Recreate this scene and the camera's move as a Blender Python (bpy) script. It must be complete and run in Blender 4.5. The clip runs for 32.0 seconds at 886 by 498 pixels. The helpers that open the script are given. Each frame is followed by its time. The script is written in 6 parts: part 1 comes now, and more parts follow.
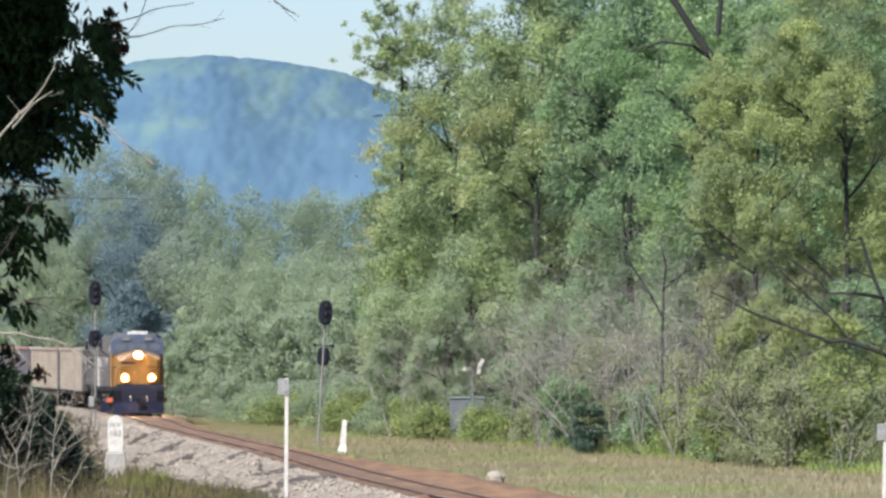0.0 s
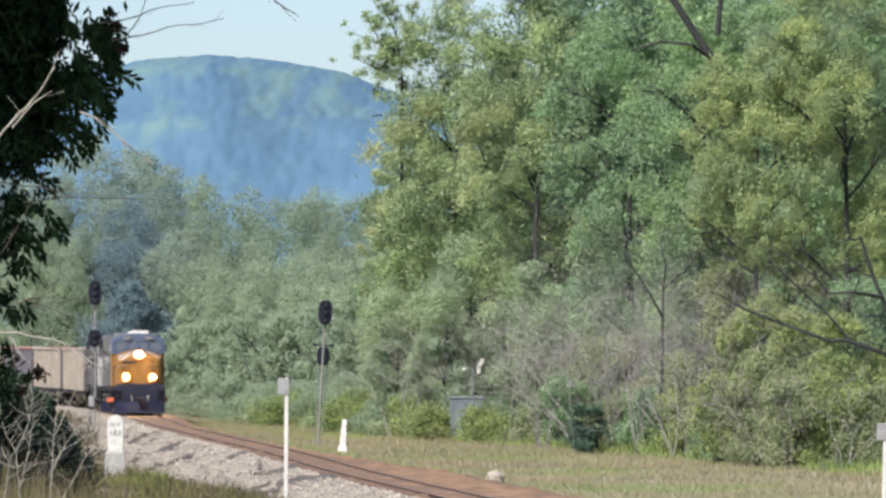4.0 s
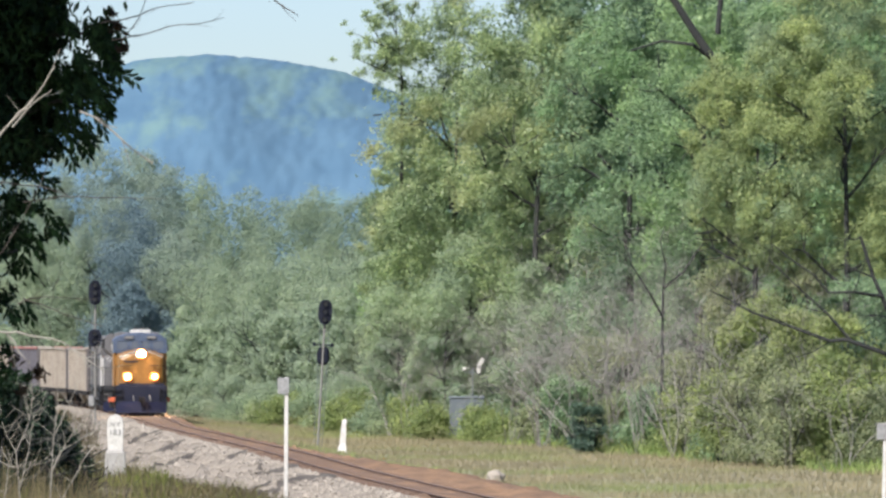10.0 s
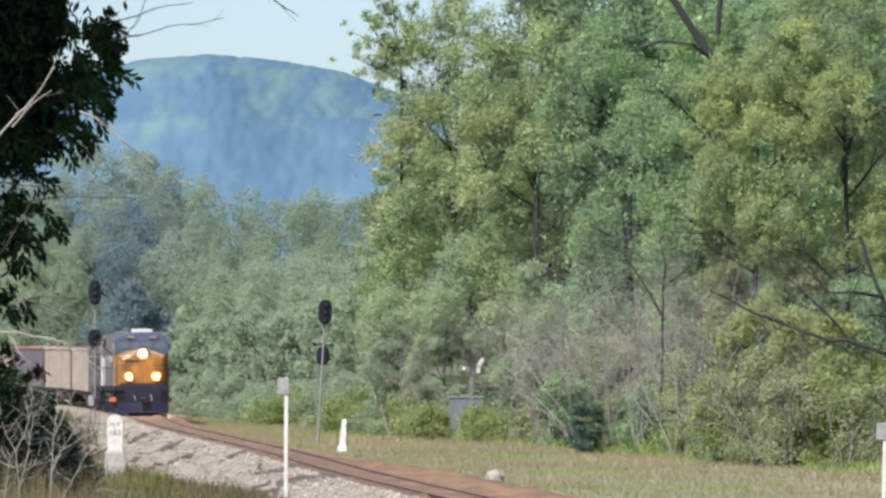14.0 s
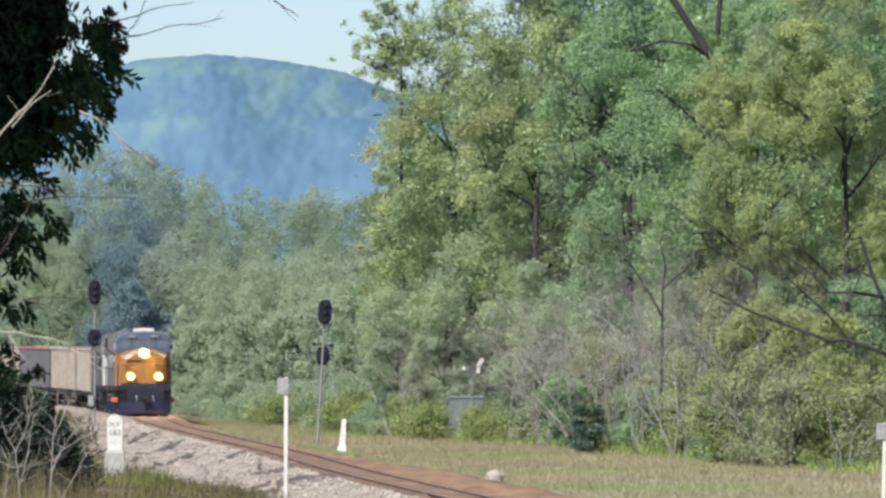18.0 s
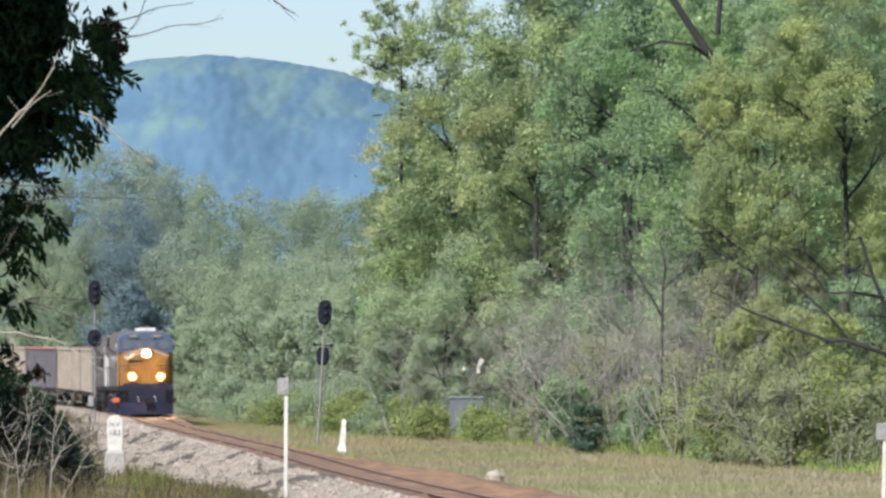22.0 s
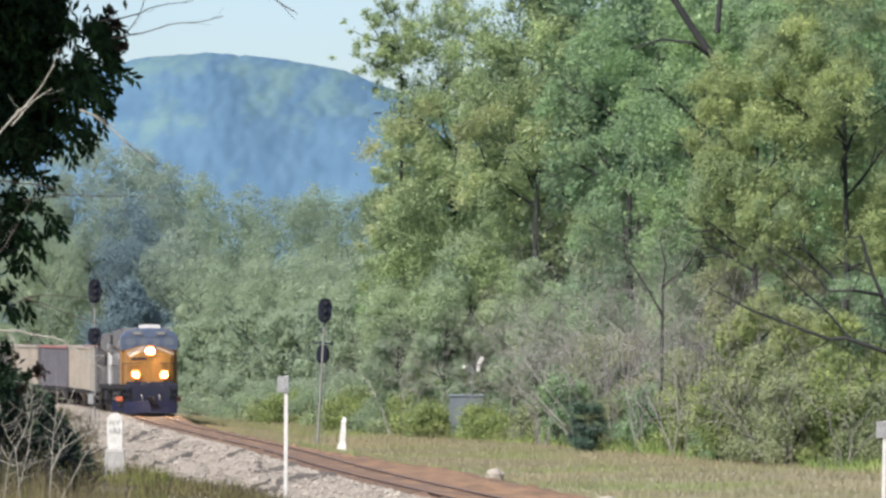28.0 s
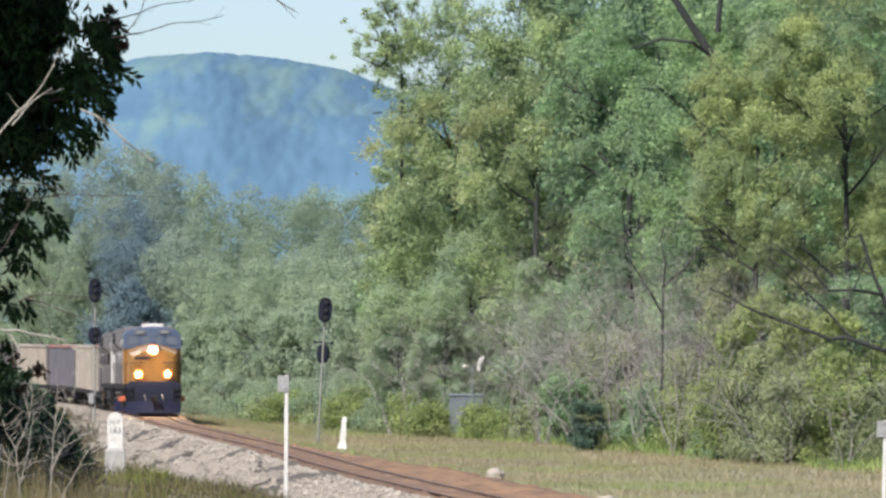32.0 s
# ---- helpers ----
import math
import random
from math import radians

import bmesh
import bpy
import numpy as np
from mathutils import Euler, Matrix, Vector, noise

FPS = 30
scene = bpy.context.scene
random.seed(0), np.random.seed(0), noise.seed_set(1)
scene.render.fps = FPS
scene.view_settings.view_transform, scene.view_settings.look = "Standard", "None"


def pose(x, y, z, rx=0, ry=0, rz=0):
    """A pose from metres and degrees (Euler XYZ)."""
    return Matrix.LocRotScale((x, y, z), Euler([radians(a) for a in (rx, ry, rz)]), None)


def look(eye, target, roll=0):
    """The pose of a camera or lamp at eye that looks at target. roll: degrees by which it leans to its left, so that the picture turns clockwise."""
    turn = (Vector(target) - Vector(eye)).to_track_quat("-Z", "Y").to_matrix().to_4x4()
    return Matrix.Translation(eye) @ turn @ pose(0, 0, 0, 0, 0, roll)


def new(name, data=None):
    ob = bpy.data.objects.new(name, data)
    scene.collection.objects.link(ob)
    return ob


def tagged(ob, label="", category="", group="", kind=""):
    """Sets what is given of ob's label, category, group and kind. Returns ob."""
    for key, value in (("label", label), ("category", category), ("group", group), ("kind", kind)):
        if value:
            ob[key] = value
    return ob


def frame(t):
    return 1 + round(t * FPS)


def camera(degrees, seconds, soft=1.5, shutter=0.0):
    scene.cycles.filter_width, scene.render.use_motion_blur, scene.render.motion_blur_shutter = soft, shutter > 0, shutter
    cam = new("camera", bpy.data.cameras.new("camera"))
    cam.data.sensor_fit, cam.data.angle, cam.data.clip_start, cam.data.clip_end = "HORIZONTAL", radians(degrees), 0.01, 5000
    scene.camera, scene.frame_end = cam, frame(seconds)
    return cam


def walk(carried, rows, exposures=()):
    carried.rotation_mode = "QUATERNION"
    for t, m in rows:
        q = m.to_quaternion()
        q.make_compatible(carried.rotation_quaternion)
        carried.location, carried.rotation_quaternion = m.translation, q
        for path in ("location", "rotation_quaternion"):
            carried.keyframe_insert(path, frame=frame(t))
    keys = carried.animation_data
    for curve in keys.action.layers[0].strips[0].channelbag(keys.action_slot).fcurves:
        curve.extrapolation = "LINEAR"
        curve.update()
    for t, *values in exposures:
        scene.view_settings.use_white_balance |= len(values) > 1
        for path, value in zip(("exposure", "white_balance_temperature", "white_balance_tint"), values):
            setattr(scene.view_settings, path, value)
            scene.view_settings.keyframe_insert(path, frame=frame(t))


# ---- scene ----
cam = camera(9.486, 32.0, soft=2.75)

EYE = (0.0, 0.0, 4.3)


def aim(right, up):
    """A pose of the tripod's head; small swings in thousandths of a degree to the left and up."""
    return pose(*EYE, 90.904 + up / 1000, 0, right / 1000)


# the tripod settles, is nudged once, and sinks slightly towards the end
walk(cam, [(t, aim(a * 6.06, b * 6.06)) for t, a, b in (
    (0.0, 1, 1.6), (0.5, 1, 1), (1.0, 2.2, -1.6), (1.5, 3.5, -3.5), (2.0, 3, -3.5), (2.5, 2, 1), (3.0, 1, 1.8),
    (3.5, 0.6, 1.4), (5.5, 0.8, 0.6), (6.0, 0.6, 1.6), (7.0, 0.6, 1.2), (8.0, 0.6, 0.2), (9.0, 0.5, 1.2),
    (10.0, 0.6, 0.3), (12.0, 0.3, 0.8), (14.0, 0.3, 0.2), (17.0, 0, 0.5), (19.0, 0, 0), (22.0, 0, 0.8),
    (25.0, 0, -0.4), (25.5, 0, 0), (27.5, 0, -2.3), (29.0, 0, -2.8), (30.0, 0.2, -3), (32.0, 0.6, -3.6))],
     [(0.0, 1.46, 6230, 14), (32.0, 1.46, 6230, 14)])


# ---- light ----
SUN_UP, SUN_TURN = 47.0, 218.0   # elevation, and compass bearing from north (+y) clockwise
world = bpy.data.worlds.new("sky")
scene.world = world
world.use_nodes = True
wn = world.node_tree.nodes
sky = wn.new("ShaderNodeTexSky")
sky.sky_type, sky.sun_disc = "NISHITA", False
sky.sun_elevation, sky.sun_rotation = radians(SUN_UP), radians(SUN_TURN)
sky.air_density, sky.dust_density, sky.ozone_density = 0.9, 1.0, 2.4
world.node_tree.links.new(sky.outputs[0], wn["Background"].inputs[0])
wn["Background"].inputs[1].default_value = 0.0545
sun = new("sun", bpy.data.lights.new("sun", "SUN"))
sun.data.energy, sun.data.angle, sun.data.color = 3.8, radians(0.53), (1.0, 0.95, 0.87)
d = Vector((math.sin(radians(SUN_TURN)) * math.cos(radians(SUN_UP)), math.cos(radians(SUN_TURN)) * math.cos(radians(SUN_UP)), math.sin(radians(SUN_UP))))
sun.matrix_world = look(d * 100, (0, 0, 0))


# ---- materials ----
def nodes(name):
    m = bpy.data.materials.new(name)
    m.use_nodes = True
    nt = m.node_tree
    return m, nt, nt.nodes["Principled BSDF"]


def noise_of(nt, scale, detail=4.0, coord="Object", rough=0.55, squash=None):
    tc = nt.nodes.new("ShaderNodeTexCoord")
    n = nt.nodes.new("ShaderNodeTexNoise")
    n.inputs["Scale"].default_value, n.inputs["Detail"].default_value, n.inputs["Roughness"].default_value = scale, detail, rough
    at = tc.outputs[coord]
    if squash:
        mp = nt.nodes.new("ShaderNodeMapping")
        mp.inputs["Scale"].default_value = squash
        nt.links.new(at, mp.inputs["Vector"])
        at = mp.outputs[0]
    nt.links.new(at, n.inputs["Vector"])
    return n.outputs["Fac"]


def ramp_of(nt, fac, stops):
    r = nt.nodes.new("ShaderNodeValToRGB")
    el = r.color_ramp.elements
    while len(el) < len(stops):
        el.new(0.5)
    for e, (p, c) in zip(el, stops):
        e.position, e.color = p, (*c, 1)
    nt.links.new(fac, r.inputs[0])
    return r.outputs[0]


def mixed(nt, fac, a, b, mode="MIX"):
    x = nt.nodes.new("ShaderNodeMix")
    x.data_type, x.blend_type = "RGBA", mode
    for sock, v in ((x.inputs[0], fac), (x.inputs[6], a), (x.inputs[7], b)):
        if isinstance(v, (int, float)):
            sock.default_value = v
        elif isinstance(v, tuple):
            sock.default_value = (*v, 1)
        else:
            nt.links.new(v, sock)
    return x.outputs[2]


def bumped(nt, p, fac, strength, distance):
    b = nt.nodes.new("ShaderNodeBump")
    b.inputs["Strength"].default_value, b.inputs["Distance"].default_value = strength, distance
    nt.links.new(fac, b.inputs["Height"])
    nt.links.new(b.outputs[0], p.inputs["Normal"])


def surface(name, base, dirt, coarse=0.6, fine=14.0, rough=0.7, metal=0.0, amount=0.5, bump=0.3, depth=0.01, spec=0.4):
    """A worn surface: a base colour, patches of dirt at a coarse scale, grain and relief at a fine one."""
    m, nt, p = nodes(name)
    big = ramp_of(nt, noise_of(nt, coarse), ((0.42, (0, 0, 0)), (0.68, (amount, amount, amount))))
    grain = ramp_of(nt, noise_of(nt, fine, 6), ((0.3, (0.75, 0.75, 0.75)), (0.7, (1.12, 1.12, 1.12))))
    c = mixed(nt, big, base, dirt)
    nt.links.new(mixed(nt, 1.0, c, grain, "MULTIPLY"), p.inputs["Base Color"])
    p.inputs["Roughness"].default_value, p.inputs["Metallic"].default_value = rough, metal
    p.inputs["Specular IOR Level"].default_value = spec
    if bump:
        bumped(nt, p, noise_of(nt, fine * 1.3, 6), bump, depth)
    return m


def foliage(name, dark, light, accent=None, patch=0.45, glow=0.35, rough=0.55, spec=0.2, vary=1.0, squash=None, fine=3):
    """Leaves: tint by leaf and by clump, light shining through, a waxy gloss."""
    m, nt, p = nodes(name)
    geo = nt.nodes.new("ShaderNodeNewGeometry")
    # most leaves are of a middling tone, a few paler ones are painted glints
    tone = ramp_of(nt, geo.outputs["Random Per Island"], ((0.0, (0, 0, 0)), (0.6, (0.42, 0.42, 0.42)), (0.88, (0.62, 0.62, 0.62)), (0.97, (1, 1, 1))))
    leaf = mixed(nt, tone, dark, light)
    lo, hi = 1 - 0.38 * vary, 1 + 0.22 * vary
    area = ramp_of(nt, noise_of(nt, patch, fine, squash=squash), ((0.35, (lo, lo + 0.05 * vary, lo + 0.03 * vary)), (0.65, (hi, hi - 0.02, 1.0))))
    c = mixed(nt, 1.0, leaf, area, "MULTIPLY")
    if accent:
        c = mixed(nt, ramp_of(nt, noise_of(nt, patch * 0.6, fine - 1, squash=squash), ((0.52, (0, 0, 0)), (0.66, (0.8, 0.8, 0.8)))), c, accent)
    nt.links.new(c, p.inputs["Base Color"])
    p.inputs["Roughness"].default_value, p.inputs["Specular IOR Level"].default_value = rough, spec
    t = nt.nodes.new("ShaderNodeBsdfTranslucent")
    nt.links.new(c, t.inputs["Color"])
    s = nt.nodes.new("ShaderNodeMixShader")
    s.inputs[0].default_value = glow
    out = nt.nodes["Material Output"]
    nt.links.new(p.outputs[0], s.inputs[1])
    nt.links.new(t.outputs[0], s.inputs[2])
    nt.links.new(s.outputs[0], out.inputs[0])
    return m


def glowing(name, colour, strength):
    m, nt, p = nodes(name)
    p.inputs["Base Color"].default_value = (*colour, 1)
    p.inputs["Emission Color"].default_value = (*colour, 1)
    p.inputs["Emission Strength"].default_value = strength
    return m


M = dict(
    bark=surface("bark", (0.016, 0.018, 0.017), (0.034, 0.036, 0.031), 1.5, 9, 0.9, bump=0.8, depth=0.03),
    dead_wood=surface("dead wood", (0.158, 0.149, 0.135), (0.225, 0.212, 0.192), 2, 12, 0.9),
    pale_brush=surface("pale brushwood", (0.250, 0.236, 0.216), (0.165, 0.153, 0.136), 1.0, 12, 0.9),
    pale_twig=surface("pale twig", (0.27, 0.255, 0.215), (0.16, 0.135, 0.108), 9, 30, 0.85, bump=0.5, depth=0.004),
    limb=surface("weathered limb", (0.060, 0.048, 0.040), (0.032, 0.025, 0.022), 9, 30, 0.85, bump=0.6, depth=0.006),
    concrete=surface("concrete", (0.29, 0.28, 0.26), (0.18, 0.17, 0.155), 2.5, 24, 0.85, bump=0.4, depth=0.006),
    white_paint=surface("white paint", (0.50, 0.485, 0.45), (0.33, 0.315, 0.28), 3.0, 20, 0.6, amount=0.6, bump=0.2, depth=0.003),
    black_paint=surface("faded black paint", (0.17, 0.17, 0.165), (0.32, 0.31, 0.30), 6, 40, 0.6),
    signal_black=surface("signal black", (0.010, 0.012, 0.020), (0.022, 0.024, 0.034), 3, 30, 0.8, spec=0.1),
    galvanised=surface("galvanised steel", (0.27, 0.27, 0.26), (0.17, 0.168, 0.16), 2, 20, 0.55, metal=0.3),
    mast_grey=surface("dull mast paint", (0.185, 0.18, 0.165), (0.12, 0.118, 0.108), 2, 20, 0.7, metal=0.1),
    rust=surface("rusty rail steel", (0.055, 0.028, 0.018), (0.035, 0.02, 0.013), 3, 30, 0.75, metal=0.2),
    rail_head=surface("polished rail head", (0.34, 0.23, 0.165), (0.24, 0.15, 0.10), 4, 30, 0.46, metal=1.0, bump=0.05),
    tie=surface("weathered tie", (0.11, 0.07, 0.048), (0.17, 0.115, 0.08), 1.2, 14, 0.9, bump=0.6, depth=0.01),
    gravel=surface("limestone ballast", (0.222, 0.194, 0.156), (0.140, 0.120, 0.094), 0.35, 16, 0.9, amount=0.7, bump=1.0, depth=0.05),
    bed=surface("rust stained ballast", (0.205, 0.122, 0.066), (0.088, 0.056, 0.036), 0.9, 9, 0.9, amount=1.0, bump=1.0, depth=0.05),
    stone=surface("ballast stone", (0.270, 0.240, 0.198), (0.142, 0.122, 0.098), 0.8, 20, 0.85, amount=0.8),
    dark_grit=surface("dark grit", (0.052, 0.044, 0.036), (0.10, 0.086, 0.070), 1.2, 14, 0.9, amount=0.8, bump=0.8, depth=0.04),
    earth=surface("dry grass ground", (0.225, 0.200, 0.140), (0.170, 0.19, 0.095), 0.05, 4, 0.95, amount=0.9, bump=0.8, depth=0.08),
    yellow=surface("yellow enamel", (0.218, 0.104, 0.022), (0.140, 0.070, 0.022), 0.8, 10, 0.42, amount=0.4, bump=0.05),
    blue=surface("dark blue enamel", (0.006, 0.008, 0.021), (0.014, 0.015, 0.024), 0.9, 10, 0.40, amount=0.5, bump=0.05),
    engine_grey=surface("sooty grey paint", (0.11, 0.105, 0.105), (0.06, 0.057, 0.055), 0.7, 9, 0.6, bump=0.1),
    # the cab top's blue is lightened to stand in for haze
    cab_blue=surface("haze-paled blue enamel", (0.055, 0.075, 0.120), (0.08, 0.10, 0.14), 0.9, 10, 0.45, amount=0.5, bump=0.05),
    step_orange=surface("orange safety paint", (0.42, 0.10, 0.04), (0.26, 0.08, 0.04), 2, 12, 0.5, bump=0.05),
    chassis=surface("grimy chassis black", (0.014, 0.014, 0.016), (0.045, 0.040, 0.035), 1.0, 10, 0.9, bump=0.2, spec=0.15),
    steel=surface("worn wheel steel", (0.28, 0.25, 0.23), (0.14, 0.10, 0.08), 2, 18, 0.45, metal=0.7),
    tan=surface("sun-bleached tan wagon paint", (0.27, 0.24, 0.20), (0.18, 0.145, 0.11), 0.7, 8, 0.65, amount=0.55, bump=0.1),
    pale_paint=surface("weathered pale grey paint", (0.40, 0.39, 0.37), (0.26, 0.25, 0.235), 0.8, 9, 0.6, amount=0.5, bump=0.05),
    wagon_dark=surface("oxide wagon paint", (0.090, 0.082, 0.082), (0.055, 0.05, 0.048), 0.8, 8, 0.7, bump=0.1),
    wagon_grey=surface("grey wagon paint", (0.105, 0.10, 0.115), (0.065, 0.062, 0.066), 0.8, 8, 0.65, bump=0.1),
    oxide_red=surface("faded red oxide paint", (0.26, 0.10, 0.085), (0.16, 0.08, 0.07), 0.8, 8, 0.7, bump=0.1),
    coal=surface("coal", (0.025, 0.025, 0.027), (0.05, 0.05, 0.05), 2, 12, 0.8, bump=1, depth=0.1),
    plough=surface("grimy blue plough paint", (0.010, 0.012, 0.028), (0.024, 0.023, 0.028), 1.5, 12, 0.95, bump=0.1, spec=0.08),
    case=surface("grey steel case", (0.115, 0.135, 0.145), (0.085, 0.10, 0.108), 1, 10, 0.5, amount=0.5, bump=0.05),
    lamp=glowing("headlamp", (1.0, 0.68, 0.36), 1500.0),
    # emission that imitates the orange halo round a lit lens
    lamp_disc=glowing("amber lamp halo", (1.0, 0.22, 0.05), 0.45),
    lamp_rim=surface("chrome rim", (0.20, 0.19, 0.18), (0.12, 0.11, 0.10), 3, 20, 0.4, metal=0.5, bump=0),
)
gm, gnt, gp = nodes("haze-lightened glass")
# base lightened: reflected sky and haze are painted into the panes
gp.inputs["Base Color"].default_value = (0.075, 0.09, 0.115, 1)
gp.inputs["Roughness"].default_value = 0.06
M["glass"] = gm
LEAF = dict(
    # tree and shrub greens are raised above real leaves to stand in for haze
    cotton=foliage("cottonwood leaves", (0.178, 0.258, 0.150), (0.470, 0.550, 0.315), (0.450, 0.450, 0.228), 0.22, 0.6, 0.4, 0.32),
    green=foliage("green leaves", (0.162, 0.256, 0.160), (0.395, 0.520, 0.320), (0.330, 0.470, 0.185), 0.3, 0.6),
    deep=foliage("deep green leaves", (0.146, 0.232, 0.160), (0.360, 0.480, 0.310), (0.270, 0.420, 0.190), 0.3, 0.6),
    willow=foliage("willow leaves", (0.218, 0.284, 0.150), (0.470, 0.520, 0.265), (0.24, 0.33, 0.22), 0.30, 0.6),
    bright=foliage("sunny shrub leaves", (0.218, 0.282, 0.118), (0.400, 0.450, 0.195), (0.30, 0.31, 0.18), 0.6, 0.6),
    olive=foliage("olive shrub leaves", (0.225, 0.270, 0.155), (0.400, 0.430, 0.245), (0.340, 0.335, 0.210), 0.5, 0.6, 0.55, 0.2, 0.6),
    # far woods: aerial haze is put into these pale leaf colours
    mid=foliage("haze-paled woodland leaves", (0.346, 0.420, 0.312), (0.396, 0.468, 0.344), (0.425, 0.451, 0.337), 0.10, 0.7, 0.8, 0.05, 0.7),
    blue_mid=foliage("haze-greyed olive woodland leaves", (0.335, 0.405, 0.345), (0.385, 0.450, 0.375), (0.43, 0.445, 0.345), 0.09, 0.7, 0.8, 0.05, 0.7),
    soft=foliage("haze-softened green woodland leaves", (0.310, 0.392, 0.278), (0.425, 0.508, 0.350), (0.43, 0.465, 0.29), 0.3, 0.7, 0.7, 0.1, 0.8),
    # the deep shade of a gap between trees, painted as leaf colour
    shade_mid=foliage("shade-darkened bluish woodland leaves", (0.172, 0.240, 0.275), (0.205, 0.275, 0.310), None, 0.09, 0.6, 0.8, 0.05, 0.6),
    # near-black: the ash crown's own shade is put into the leaf colour
    ash=foliage("shade-darkened ash leaves", (0.005, 0.013, 0.007), (0.030, 0.064, 0.026), None, 1.2, 0.2, 0.6, 0.08),
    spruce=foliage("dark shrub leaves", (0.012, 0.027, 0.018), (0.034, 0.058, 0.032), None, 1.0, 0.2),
    blue_bush=foliage("dark blue-green shrub leaves", (0.050, 0.092, 0.075), (0.105, 0.155, 0.118), None, 1.0, 0.4),
    grass=foliage("meadow grass", (0.292, 0.258, 0.166), (0.318, 0.282, 0.184), (0.230, 0.285, 0.098), 0.12, 0.5, 0.8, 0.1, 0.45),
    weeds=foliage("green weeds", (0.065, 0.085, 0.024), (0.260, 0.275, 0.070), (0.18, 0.145, 0.066), 0.6, 0.4),
    fresh=foliage("fresh green weeds", (0.200, 0.290, 0.095), (0.350, 0.410, 0.150), (0.36, 0.34, 0.18), 0.25, 0.5),
    straw=foliage("dry bank grass", (0.078, 0.065, 0.040), (0.135, 0.110, 0.068), (0.10, 0.105, 0.04), 0.5, 0.35),
    hay=foliage("dry tan hay", (0.135, 0.108, 0.068), (0.230, 0.190, 0.122), (0.16, 0.165, 0.06), 1.2, 0.35),
    scarlet=foliage("dry brown leaves", (0.030, 0.021, 0.016), (0.070, 0.045, 0.033), None, 1.0, 0.2),
    # the hill's haze is painted: blue base colour with teal patches
    hill=foliage("haze-blue distant woodland", (0.063, 0.115, 0.172), (0.063, 0.115, 0.172), (0.098, 0.160, 0.158), 0.05, 0.0, 0.9, 0.0, 0.30, squash=(1, 0.05, 1.2), fine=6),
)


# ---- builders ----
RNG = np.random.default_rng(7)


def reseed(foot):
    """Gives each plant its own growth, whatever was built before it."""
    RNG.bit_generator.state = np.random.default_rng(int(abs(foot[0]) * 971 + foot[1] * 137)).bit_generator.state


def part(name, bm, material, parent=None, label=""):
    """Links a bmesh as one mesh object under a thing or under a part."""
    me = bpy.data.meshes.new(name)
    bm.to_mesh(me)
    bm.free()
    me.materials.append(material)
    ob = new(name, me)
    ob.parent = parent
    if label:
        ob["label"] = label
    return ob


def thing(name, m, label, category, group="", kind=""):
    ob = new(name)
    ob.matrix_world = m
    ob.empty_display_size = 0.2
    return tagged(ob, label, category, group, kind)


def box(bm, c, s, m=None, bevel=0.0):
    """A box at c of size s; m turns it first."""
    r = bmesh.ops.create_cube(bm, size=1.0)
    vs = r["verts"]
    bmesh.ops.scale(bm, vec=s, verts=vs)
    if bevel:
        es = list({e for v in vs for e in v.link_edges})
        g = bmesh.ops.bevel(bm, geom=es, offset=bevel, segments=2, affect="EDGES", profile=0.6)
        vs = list({v for f in g["faces"] for v in f.verts} | {v for v in vs if v.is_valid})
    bmesh.ops.transform(bm, matrix=Matrix.Translation(c) @ (m or Matrix()), verts=vs)


def rod(bm, a, b, r1, r2=None, n=8, caps=True):
    """A tapered round bar from a to b."""
    a, b = Vector(a), Vector(b)
    q = (b - a).to_track_quat("Z", "Y").to_matrix().to_4x4()
    bmesh.ops.create_cone(bm, cap_ends=caps, segments=n, radius1=r1, radius2=r1 if r2 is None else r2, depth=(b - a).length,
                          matrix=Matrix.Translation((a + b) / 2) @ q)


def loft(bm, rings, close=True):
    """Skins equal rings of points."""
    vs = [[bm.verts.new(p) for p in ring] for ring in rings]
    n = len(vs[0])
    for a, b in zip(vs, vs[1:]):
        for i in range(n if close else n - 1):
            bm.faces.new((a[i], a[(i + 1) % n], b[(i + 1) % n], b[i]))
    if close:
        bm.faces.new(vs[0][::-1])
        bm.faces.new(vs[-1])
    return vs


def bm_new():
    return bmesh.new()


def mesh_of(name, verts, loops_per_face, material, parent=None, label="", smooth=False):
    """A mesh of equal faces from an array (faces, corners, 3)."""
    f = len(verts)
    k = loops_per_face
    me = bpy.data.meshes.new(name)
    me.vertices.add(f * k)
    me.vertices.foreach_set("co", np.ascontiguousarray(verts, dtype=np.float32).ravel())
    me.loops.add(f * k)
    me.loops.foreach_set("vertex_index", np.arange(f * k, dtype=np.int32))
    me.polygons.add(f)
    me.polygons.foreach_set("loop_start", np.arange(0, f * k, k, dtype=np.int32))
    me.update(calc_edges=True)
    me.materials.append(material)
    ob = new(name, me)
    ob.parent = parent
    if label:
        ob["label"] = label
    return ob


